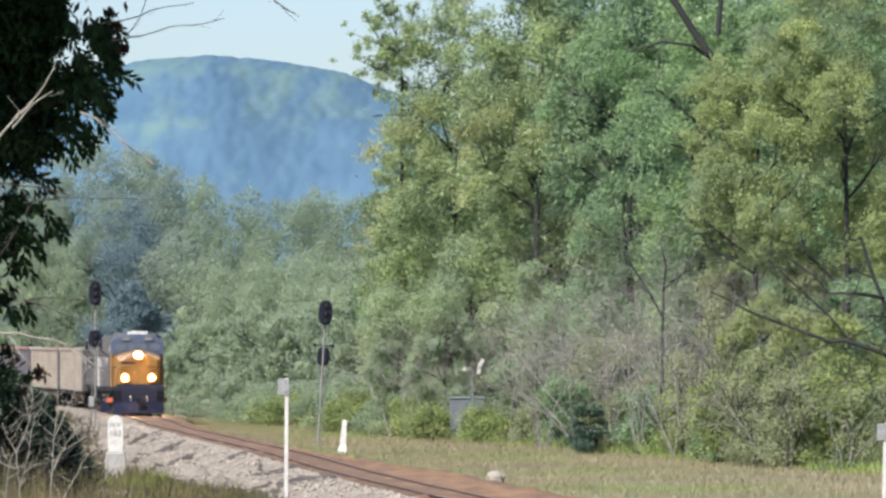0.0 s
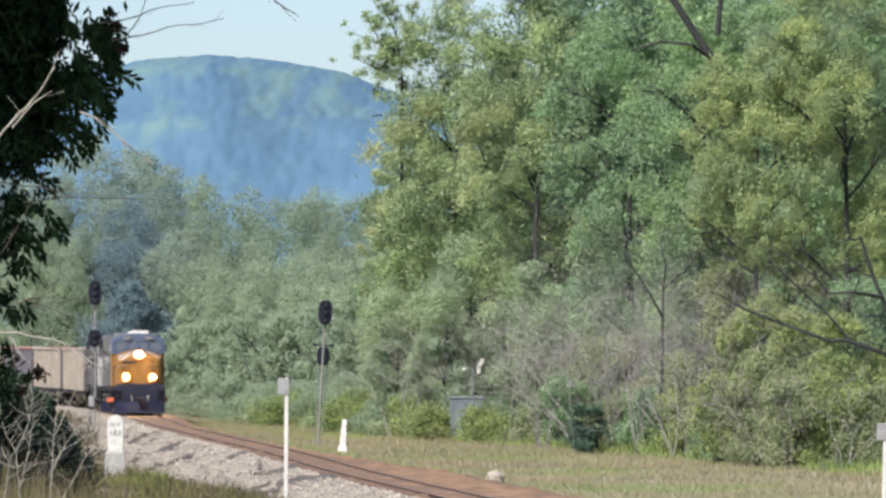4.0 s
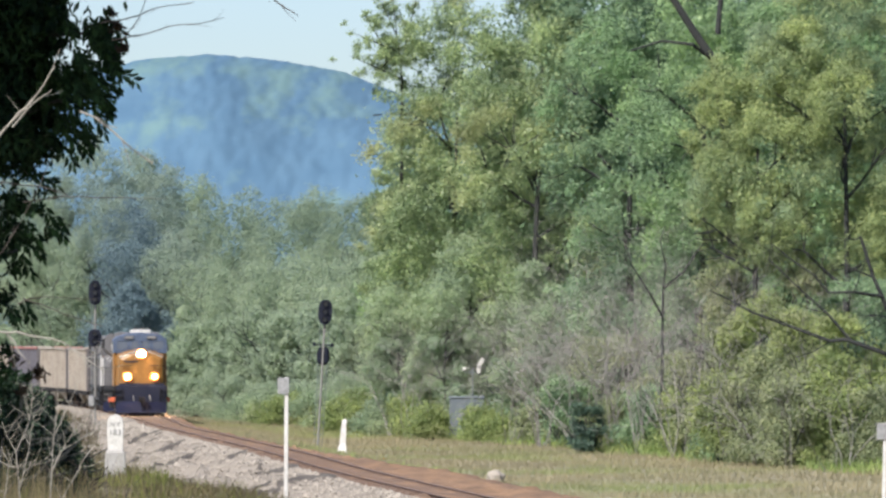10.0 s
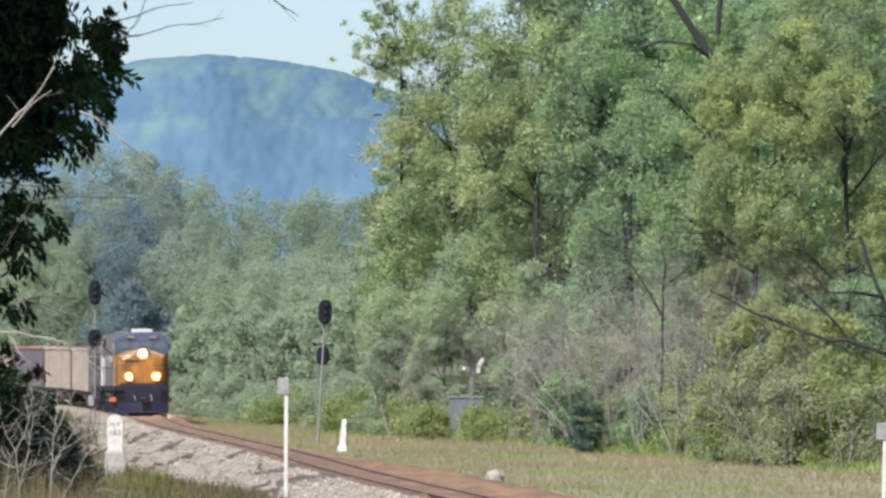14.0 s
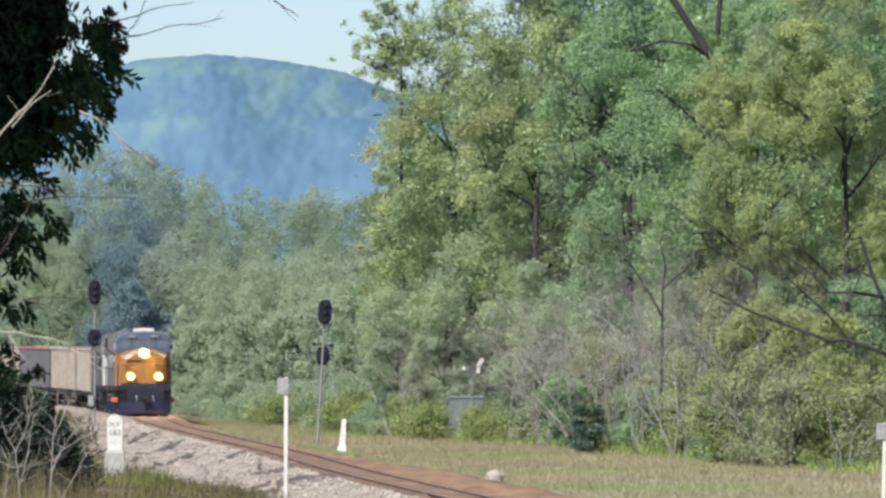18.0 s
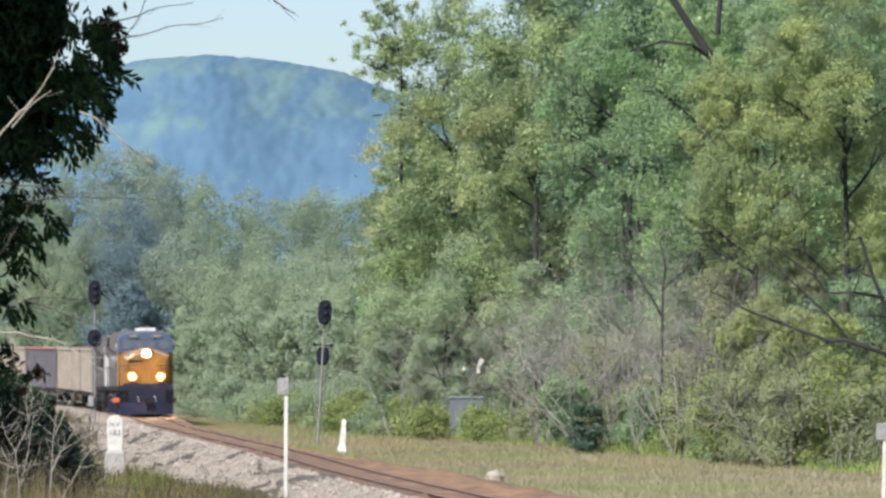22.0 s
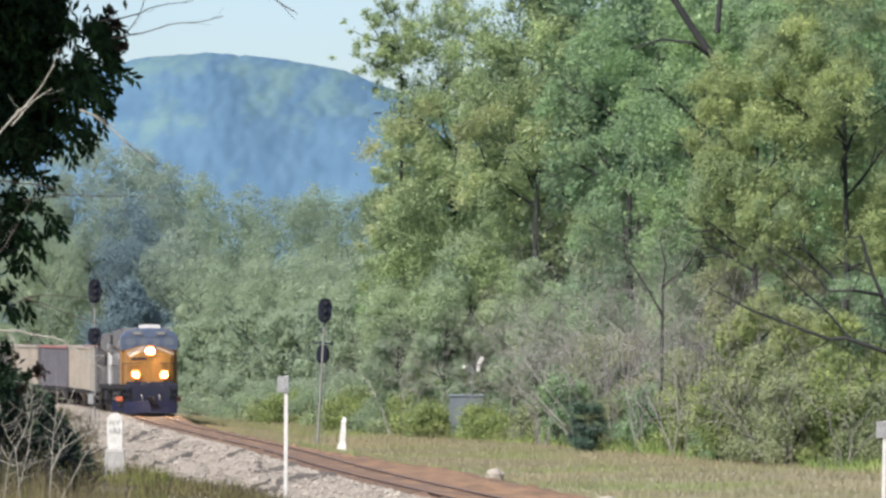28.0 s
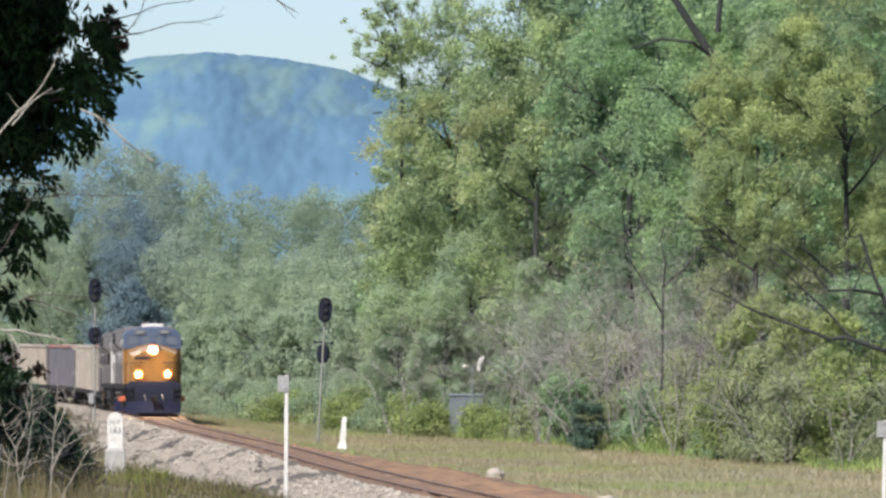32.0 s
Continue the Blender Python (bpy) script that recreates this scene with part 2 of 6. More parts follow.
def leaves(points, out, size, droop=0.0, ratio=0.66, spread=0.75, three=False, rise=0.38):
    """Leaf blades, folded a little along the rib, at the points; out: the way each clump faces."""
    n = len(points)
    d = out + RNG.normal(0, spread, (n, 3)) + np.array((-0.1, -0.12, rise))
    d /= np.linalg.norm(d, axis=1)[:, None] + 1e-9
    a = RNG.normal(0, 1, (n, 3)) + np.array((0, 0, -droop))
    a -= d * np.sum(a * d, axis=1)[:, None]
    a /= np.linalg.norm(a, axis=1)[:, None] + 1e-9
    b = np.cross(d, a)
    s = (size * RNG.uniform(0.6, 1.35, n))[:, None]
    if three:
        return np.stack((points - a * s * 0.5, points + b * s * ratio * 0.55 + a * s * 0.15, points - b * s * ratio * 0.4 + a * s * 0.5), axis=1)
    v = np.empty((n, 4, 3))
    v[:, 0] = points - a * s * 0.5
    v[:, 1] = points + b * s * ratio * 0.5 + d * s * 0.1
    v[:, 2] = points + a * s * 0.5
    v[:, 3] = points - b * s * ratio * 0.5 + d * s * 0.1
    return v


def clump_points(centres, radii, n, flat=0.9, shell=0.2):
    """Points in the outer part of clumps, more in the large ones, with the way out of the clump."""
    w = radii ** 2
    i = RNG.choice(len(centres), n, p=w / w.sum())
    o = RNG.normal(0, 1, (n, 3))
    o /= np.linalg.norm(o, axis=1)[:, None]
    o[:, 2] = np.where(o[:, 2] < -0.75, -o[:, 2] * 0.5, o[:, 2])
    r = radii[i] * RNG.uniform(shell, 1.0, n) * RNG.uniform(0.85, 1.15, n)
    return centres[i] + o * r[:, None] * np.array((1, 1, flat)), o, i


def limbs(bm, start, way, length, radius, depth, bend=0.5, fork=3, taper=0.62, n=6, tips=None, up=0.15):
    """A branching limb of tapered bars."""
    p, w = Vector(start), Vector(way).normalized()
    steps = 3
    r = radius
    for i in range(steps):
        w = (w + Vector(RNG.normal(0, bend * 0.28, 3)) + Vector((0, 0, up * 0.3))).normalized()
        q = p + w * (length / steps)
        r2 = radius * (1 - (1 - taper) * (i + 1) / steps)
        rod(bm, p, q, r, r2, n, False)
        if depth > 0 and i > 0:
            for k in range(fork if i == steps - 1 else max(1, fork - 2)):
                side = Vector(RNG.normal(0, 1, 3))
                side = (side - w * side.dot(w)).normalized()
                limbs(bm, q, w * RNG.uniform(0.5, 1.0) + side * RNG.uniform(0.5, 1.0), length * RNG.uniform(0.5, 0.75), r2 * 0.7,
                      depth - 1, bend, fork, taper, max(3, n - 1), tips, up)
        p, r = q, r2
    if tips is not None:
        tips.append(tuple(p))


def crown_lobes(w, dpt, h, z0):
    """The rounded masses that make up a crown: centres and radii, from the lowest boughs to the top."""
    n = int(9 + h * 0.55)
    t = (np.arange(n) + RNG.uniform(0.1, 0.9, n)) / n
    a = np.arange(n) * 2.4 + RNG.normal(0, 0.5, n)
    prof = np.sqrt(np.clip(1 - (2 * t - 0.85) ** 2 / 1.4, 0.05, 1))
    rad = w * RNG.uniform(0.17, 0.28, n) * (0.55 + 0.45 * prof)
    r = np.clip(prof * w / 2 - rad * 0.75, 0, None)
    c = np.stack((np.cos(a) * r, np.sin(a) * r * dpt / w, z0 + rad * 0.6 + t * (h - rad * 1.3)), axis=1)
    return c, rad


def lumpy(bm, c, r, grain=1.5, rough=0.45):
    """An uneven rounded mass of foliage."""
    vs = bmesh.ops.create_icosphere(bm, subdivisions=3, radius=1.0)["verts"]
    c = Vector(c)
    for v in vs:
        v.co = c + v.co * r * (1 + rough * noise.noise((v.co * r + c) * grain) + rough * 0.7 * noise.noise((v.co * r + c) * grain * 2.7))


def tree(name, label, foot, height, width, crown_low, leaf, leaf_size, count, clump=1.3, clumps=60, trunk=0.28, category="tree", group="trees beside the railway",
         deep=None, flat=1.0, spread=0.75, three=False, solid=0.0, droop=0.0, inside=0.10):
    """A broad-leaved tree: tapered trunk with limbs, and a lobed crown of many leaf blades in clumps; solid: how far dense inner foliage fills its lobes."""
    reseed(foot)
    t = thing(name, pose(*foot), label, category, group)
    bm = bm_new()
    h = height * 0.72
    rod(bm, (0, 0, -0.3), (RNG.normal(0, 0.2), RNG.normal(0, 0.2), h * 0.45), trunk, trunk * 0.75, 9)
    rod(bm, (0, 0, h * 0.44), (RNG.normal(0, 0.3), RNG.normal(0, 0.3), h), trunk * 0.75, trunk * 0.3, 8)
    for k in range(7):
        z = h * RNG.uniform(0.3, 0.9)
        an = RNG.uniform(0, 6.28)
        limbs(bm, (0, 0, z), (math.cos(an), math.sin(an), 0.7), width * 0.33, trunk * 0.4, 1, 0.5, 3)
    part("trunk", bm, M["bark"], t, "grey-brown bark")
    dp = deep or width * 0.8
    lc, lr = crown_lobes(width, dp, height - crown_low, crown_low)
    # clumps over each lobe, then leaves over each clump
    n = clumps * 4
    k = RNG.choice(len(lc), n, p=lr ** 2 / (lr ** 2).sum())
    d = RNG.normal(0, 1, (n, 3))
    d /= np.linalg.norm(d, axis=1)[:, None]
    d[:, 2] = np.where(d[:, 2] < -0.7, -d[:, 2], d[:, 2])
    c = lc[k] + d * (lr[k] * RNG.uniform(0.72, 1.06, n))[:, None] * np.array((1, 1, 1.1))
    p, o, i = clump_points(c, clump * 0.8 * RNG.uniform(0.4, 1.15, n), count, flat)
    v = leaves(p, o * 0.45 + d[i] * 0.7, leaf_size, spread=spread, three=three, droop=droop, rise=0.28)
    # the inside of the crown, in coarser sprays
    m = int(count * inside)
    k = RNG.choice(len(lc), m, p=lr ** 3 / (lr ** 3).sum())
    q = lc[k] + RNG.normal(0, 0.38, (m, 3)) * lr[k][:, None]
    v = np.concatenate((v, leaves(q, np.zeros((m, 3)), leaf_size * 1.4, spread=1.0, three=three)))
    mesh_of("crown", v, 3 if three else 4, LEAF[leaf], t)
    if solid:
        bm = bm_new()
        for a, r in zip(lc, lr):
            if a[2] < crown_low + 0.7 * (height - crown_low):
                lumpy(bm, a, r * solid)
        for f in bm.faces:
            f.smooth = True
        part("inner_foliage", bm, LEAF[leaf], t)
    return t


def shrub(name, label, foot, height, width, leaf, leaf_size, count, clump=0.6, clumps=16, group="shrubs at the wood's edge", deep=None, category="shrub", three=False):
    """A leafy bush: several stems and clumps of leaves down to the ground."""
    reseed(foot)
    t = thing(name, pose(*foot), label, category, group)
    for k in range(5):
        bm = bm_new()
        an = RNG.uniform(0, 6.28)
        limbs(bm, (math.cos(an) * 0.1, math.sin(an) * 0.1, -0.1), (math.cos(an) * 0.5, math.sin(an) * 0.5, 1), height * 0.55, 0.035, 1, 0.5, 3)
        part("stem", bm, M["bark"], t)
    n = clumps
    a = RNG.uniform(0, 6.28, n)
    z = RNG.uniform(0.05, 0.95, n) ** 0.9
    rr = np.sqrt(RNG.uniform(0, 1, n)) * np.sqrt(1.02 - z ** 2)
    c = np.stack((np.cos(a) * rr * width / 2, np.sin(a) * rr * (deep or width) / 2, z * (height - clump * 0.5)), axis=1)
    p, o, _ = clump_points(c, clump * RNG.uniform(0.6, 1.2, n), count, 0.9, 0.3)
    p[:, 2] = np.abs(p[:, 2])
    mesh_of("foliage", leaves(p, o, leaf_size, three=three), 3 if three else 4, LEAF[leaf], t)
    return t


def bare_shrub(name, label, foot, height, spread, stems, radius, material, depth=3, group="bare brushwood", fork=3, category="dead shrub"):
    """Leafless brushwood: stems that fork into fine twigs."""
    reseed(foot)
    t = thing(name, pose(*foot), label, category, group)
    for k in range(stems):
        bm = bm_new()
        an = RNG.uniform(0, 6.28)
        lean = RNG.uniform(0.05, 1.0) * spread
        limbs(bm, (math.cos(an) * 0.3, math.sin(an) * 0.3, -0.15), (math.cos(an) * lean, math.sin(an) * lean, 1.0), height * RNG.uniform(0.38, 0.6), radius, depth, 0.7, fork, 0.55, 5, None, 0.1)
        part("stem", bm, M[material], t)
    return t


# ---- the line of the railway, and the ground ----
HEADINGS = ((0, 9.5), (60, 8.6), (140, 7.5), (205, 6.8), (270, 5.0), (285, 4.9), (300, 5.3), (320, 5.6), (336, 5.8), (348, 9.5), (358, 11.6), (400, 12.5), (520, 15), (800, 16))
_ys = np.arange(0.0, 800.5, 0.5)
_head = np.interp(_ys, [a for a, b in HEADINGS], [b for a, b in HEADINGS])
_head = np.convolve(np.pad(_head, 20, mode="edge"), np.ones(41) / 41, mode="valid")
_x = -np.cumsum(np.tan(np.radians(_head))) * 0.5
_x += -14.6 - np.interp(270, _ys, _x)
_s = np.cumsum(0.5 / np.cos(np.radians(_head)))


def line_x(y):
    """East of the track's centre line at north y."""
    return np.interp(y, _ys, _x)


def along(s):
    """Place and heading on the centre line, s metres along it from its near end."""
    y = float(np.interp(s, _s, _ys))
    return float(line_x(y)), y, float(np.interp(y, _ys, _head))


def station(y):
    return float(np.interp(y, _ys, _s))


def grade(y):
    """Height of the rails: a slight hump before the bend, then falling gently beyond the signals."""
    y = np.asarray(y, float)
    return 0.10 + 0.11 * np.exp(-((y - 186) / 15) ** 2) + 0.06 * smooth(185, 205, y) - 0.16 * smooth(215, 258, y) - 0.5 * smooth(262, 335, y)


def smooth(a, b, v):
    t = np.clip((v - a) / (b - a), 0, 1)
    return t * t * (3 - 2 * t)


def ground_z(x, y):
    """Height of the earth: a bank that falls away from the camera, the railway's formation, and a low meadow east of it."""
    x, y = np.asarray(x, float), np.asarray(y, float)
    u = x - line_x(np.clip(y, 0, 790))
    bank = np.clip(2.2 - 0.012 * y, -0.75, 2.2)
    west = -0.62 + (bank + 0.62) * smooth(-3.6, -9.0 , u)
    z = np.where(u < 0, west, -0.62 - 0.75 * smooth(3.2, 9.0, u)) + grade(y) * (1 - smooth(4.0, 8.0, np.abs(u)))
    wave = 0.10 * np.sin(x * 0.9 + 1.3 * np.sin(y * 0.21)) * np.sin(y * 0.35 + 0.6 * np.sin(x * 0.4)) + 0.05 * np.sin(x * 2.3 + y * 1.1)
    wild = np.maximum(smooth(-6.5, -9.0, u), smooth(4.0, 7.0, u))
    return z + wave * wild * np.where(u > 0, 0.35, 1.0) + 0.0006 * np.clip(y - 330, 0, 1500) * 3 * smooth(300, 900, y)


def sheet(name, xs, ys, zf, material, label, kind="structure"):
    """A grid of ground."""
    gx, gy = np.meshgrid(xs, ys)
    v = np.stack((gx, gy, zf(gx, gy)), axis=-1).reshape(-1, 3)
    nx, ny = len(xs), len(ys)
    i = (np.arange(ny - 1)[:, None] * nx + np.arange(nx - 1)[None, :]).ravel()
    faces = np.stack((i, i + 1, i + nx + 1, i + nx), axis=1)
    me = bpy.data.meshes.new(name)
    me.from_pydata(v.tolist(), [], faces.tolist())
    me.materials.append(material)
    for p in me.polygons:
        p.use_smooth = True
    return tagged(new(name, me), label, "ground", kind=kind)


gx = np.concatenate((np.linspace(-2600, -60, 30), np.arange(-58, 40, 1.0), np.linspace(42, 2600, 30)))
gy = np.concatenate((np.linspace(-600, -5, 12), np.arange(0, 360, 2.0), np.linspace(364, 4200, 60)))
sheet("ground", gx, gy, ground_z, M["earth"], "uneven ground of dry and green grass beside the railway")


def cant(y):
    """Cross fall of the track: the east rail lies lower in the bend."""
    return -0.055 * (1 - float(smooth(250, 272, y)))


def ribbon(name, y0, y1, step, section, material, label, rough=0.0):
    """A strip laid along the line; section: (offset, height) pairs from west to east."""
    yy = np.arange(y0, y1, step)
    rows = []
    for y in yy:
        x, _, h = along(station(y))
        c, s = math.cos(radians(h)), math.sin(radians(h))
        wide = float(np.interp(y, (130, 165, 176, 187, 220), (1.05, 1.0, 0.62, 0.18, 0.02)))
        rows.append([(x + (u if u < 1.3 else 1.3 + (u - 1.3) * wide) * c, y + u * s, z + grade(y) + cant(y) * u + (RNG.normal(0, rough * (2.6 if 1.5 < u < 4 else 1.0)) if rough else 0)) for u, z in section])
    n = len(section)
    me = bpy.data.meshes.new(name)
    v = [p for r in rows for p in r]
    f = [(j * n + i, j * n + i + 1, (j + 1) * n + i + 1, (j + 1) * n + i) for j in range(len(rows) - 1) for i in range(n - 1)]
    me.from_pydata(v, [], f)
    me.materials.append(material)
    for p in me.polygons:
        p.use_smooth = True
    return tagged(new(name, me), label, "ballast", kind="structure")


WEST = ((-10.2, -0.9), (-8.9, -0.52), (-7.2, -0.40), (-6.0, -0.40), (-5.0, -0.44), (-4.2, -0.40), (-3.2, -0.28), (-2.4, -0.14), (-1.7, -0.05), (-1.25, -0.02), (-0.98, -0.06))


def shoulder_z(u, y):
    """Height of the ballast shoulder: tipped stone in low heaps, with wheel ruts along it."""
    z = np.interp(u, [a for a, b in WEST], [b for a, b in WEST])
    heap = 0.13 * np.sin((y + 2.4 * u) * 0.42 + 0.7 * np.sin(u)) + 0.10 * np.sin(y * 0.55 + 1.2 * np.sin(u * 0.8)) * np.sin(u * 1.3 + 0.8 * np.sin(y * 0.23)) + 0.05 * np.sin(y * 1.7 + u * 2.1) * np.sin(u * 2.7 - y * 0.6)
    rut = -0.13 * np.exp(-((u + 3.0 + 0.8 * np.sin(y * 0.05)) / 0.22) ** 2) - 0.10 * np.exp(-((u + 5.6 + 0.5 * np.sin(y * 0.07 + 1)) / 0.25) ** 2) + 0.10 * np.exp(-((u + 3.5 + 0.8 * np.sin(y * 0.05)) / 0.3) ** 2)
    return z + grade(y) + (heap + 0.8 * rut) * smooth(-1.6, -3.0, u) * smooth(-9.0, -7.2, u)


def on_line(u, y):
    """East and north of the point u metres off the centre line abreast of north y."""
    h = np.radians(np.interp(y, _ys, _head))
    return line_x(y) + u * np.cos(h), y + u * np.sin(h)


def ballast_shoulder():
    us = np.concatenate((np.arange(-10.2, -1.3, 0.16), [-1.25, -1.1, -0.98]))
    ys = np.concatenate((np.arange(90, 300, 0.4), np.arange(300, 420, 1.0)))
    gu, gy2 = np.meshgrid(us, ys)
    gx2, gyy = on_line(gu, gy2)
    gz = shoulder_z(gu, gy2) + RNG.normal(0, 0.012, gu.shape)
    nx, ny = len(us), len(ys)
    i = (np.arange(ny - 1)[:, None] * nx + np.arange(nx - 1)[None, :]).ravel()
    me = bpy.data.meshes.new("ballast")
    me.from_pydata(np.stack((gx2, gyy, gz), -1).reshape(-1, 3).tolist(), [], np.stack((i, i + 1, i + nx + 1, i + nx), axis=1).tolist())
    me.materials.append(M["gravel"])
    for p in me.polygons:
        p.use_smooth = True
    tagged(new("ballast", me), "broad shoulder of pale grey crushed stone", "ballast", kind="structure")
    # loose stones
    n = 12000
    u, y = -1.3 - np.abs(RNG.normal(0, 3.2, n)) % 8.2, 100 + 160 * RNG.uniform(0, 1, n) ** 1.2
    x, yy = on_line(u, y)
    c = np.stack((x, yy, shoulder_z(u, y) + 0.01), -1)
    r = 0.05 * RNG.uniform(0.5, 1.6, n) * np.where(RNG.uniform(0, 1, n) > 0.985, 2.2, 1)
    ax = RNG.normal(0, 1, (n, 6, 3))
    octa = np.array(((1, 0, 0), (-1, 0, 0), (0, 1, 0), (0, -1, 0), (0, 0, 0.75), (0, 0, -0.75)))
    v = c[:, None, :] + (octa[None] + ax * 0.16) * r[:, None, None]
    tri = np.array(((0, 2, 4), (2, 1, 4), (1, 3, 4), (3, 0, 4), (2, 0, 5), (1, 2, 5), (3, 1, 5), (0, 3, 5)))
    tagged(mesh_of("ballast_stones", v[:, tri].reshape(-1, 3, 3), 3, M["stone"]), "loose pale crushed ballast stones", "stones", kind="stuff")


def dark_strip(x0, y0, x1, y1, width, bow=0.4):
    """A thin dark strip with ragged edges, laid across the shoulder."""
    n = 70
    t = np.linspace(0, 1, n)
    y = y0 + (y1 - y0) * t + bow * np.sin(t * 6.5) + np.cumsum(RNG.normal(0, 0.08, n))
    u = x0 - line_x(y0) + (x1 - line_x(y1) - x0 + line_x(y0)) * t
    wide = width / 2 * (0.35 + 0.65 * np.sin(t * 3.14) ** 0.6) * (0.75 + 0.35 * np.sin(t * 17 + y0) + RNG.normal(0, 0.22, n))
    rows = []
    for a, e in ((-1, -0.02), (-0.5, 0.012), (0.5, 0.012), (1, -0.02)):
        x, yy = on_line(u, y + a * wide)
        rows.append(np.stack((x, yy, shoulder_z(u, y + a * wide) + 0.045 + e), -1))
    v = np.stack(rows, 1)
    me = bpy.data.meshes.new("dark_strip")
    f = [(j * 4 + i, j * 4 + i + 1, j * 4 + i + 5, j * 4 + i + 4) for j in range(n - 1) for i in range(3)]
    me.from_pydata(v.reshape(-1, 3).tolist(), [], f)
    me.materials.append(M["dark_grit"])
    tagged(new("dark_strip", me), "dark gritty strip across the pale ballast shoulder", "gully", kind="structure")


ballast_shoulder()
for a, b, w in (((-7.10, 145.00), (-6.20, 152.00), 3.6), ((-5.10, 146.50), (-4.78, 157.00), 3.0), ((-4.85, 156.50), (-3.10, 158.50), 3.2), ((-5.74, 163.00), (-4.60, 170.00), 2.6), ((-7.33, 178.00), (-6.84, 188.00), 1.6), ((-11.11, 193.00), (-10.22, 206.00), 2.2),
                ((-10.05, 182.00), (-8.83, 190.00), 1.5), ((-12.54, 222.00), (-12.25, 232.00), 2.4), ((-7.93, 165.00), (-7.57, 168.00), 1.6), ((-10.24, 200.00), (-9.99, 208.00), 2.0)):
    dark_strip(*a, *b, w * 1.4)
for k in range(16):
    y = RNG.uniform(152, 225)
    u = RNG.uniform(-7.0, -2.2)
    ex, ey = RNG.uniform(0.5, 1.3), RNG.uniform(2.0, 7.0)
    dark_strip(line_x(y) + u, y, line_x(y + ey) + u + ex, y + ey, RNG.uniform(1.0, 2.2), 0.2)
ribbon("track_bed", 60, 700, 0.8, [(-1.45, -0.20), (-1.25, -0.10), (-0.9, -0.065), (-0.5, -0.065), (0, -0.075), (0.5, -0.065), (1.0, -0.065), (1.3, -0.08), (1.9, -0.06), (2.4, 0.0), (3.0, 0.03), (3.6, 0.0), (4.2, -0.45), (5.0, -1.2)],
       M["bed"], "rust-brown stained ballast under the ties", 0.022)


# rails
track = thing("railway_track", Matrix(), "single railway track of rusty rails on weathered timber ties", "railway track", kind="structure")
RAIL = [(-0.075, -0.172), (0.075, -0.172), (0.07, -0.155), (0.012, -0.135), (0.012, -0.045), (0.036, -0.035), (0.037, -0.004), (0.03, 0.0), (-0.03, 0.0), (-0.037, -0.004), (-0.036, -0.035), (-0.012, -0.045), (-0.012, -0.135), (-0.07, -0.155)]
for side in (-0.755, 0.755):
    bm = bm_new()
    rings = []
    for y in np.arange(60, 700, 2.0):
        x, _, h = along(station(y))
        c, s = math.cos(radians(h)), math.sin(radians(h))
        rings.append([(x + (side + u) * c, y + (side + u) * s, z + grade(y) + cant(y) * (side + u)) for u, z in RAIL])
    loft(bm, rings)
    rail = part("rail", bm, M["rust"], track, "rusty steel rail with a worn head")
    rail.data.materials.append(M["rail_head"])
    for p in rail.data.polygons:
        if p.index % len(RAIL) in (6, 7, 8):
            p.material_index = 1



def ties():
    """Timber ties under the rails, each its own piece, with plates and spikes."""
    bm = bm_new()
    box(bm, (0, 0, -0.145), (2.6, 0.23, 0.18), None, 0.012)
    for e in (-0.755, 0.755):
        box(bm, (e, 0, -0.05), (0.36, 0.19, 0.02))
    first = part("tie", bm, M["tie"], track)
    s0, s1 = station(140), station(286)
    for k in range(int((s1 - s0) / 0.52)):
        x, y, h = along(s0 + k * 0.52)
        ob = first if k == 0 else new("tie", first.data)
        ob.parent = track
        ob.matrix_basis = pose(x + RNG.normal(0, 0.03), y, float(grade(y)), 0, -math.degrees(math.atan(cant(y))), h + RNG.normal(0, 0.8))


ties()


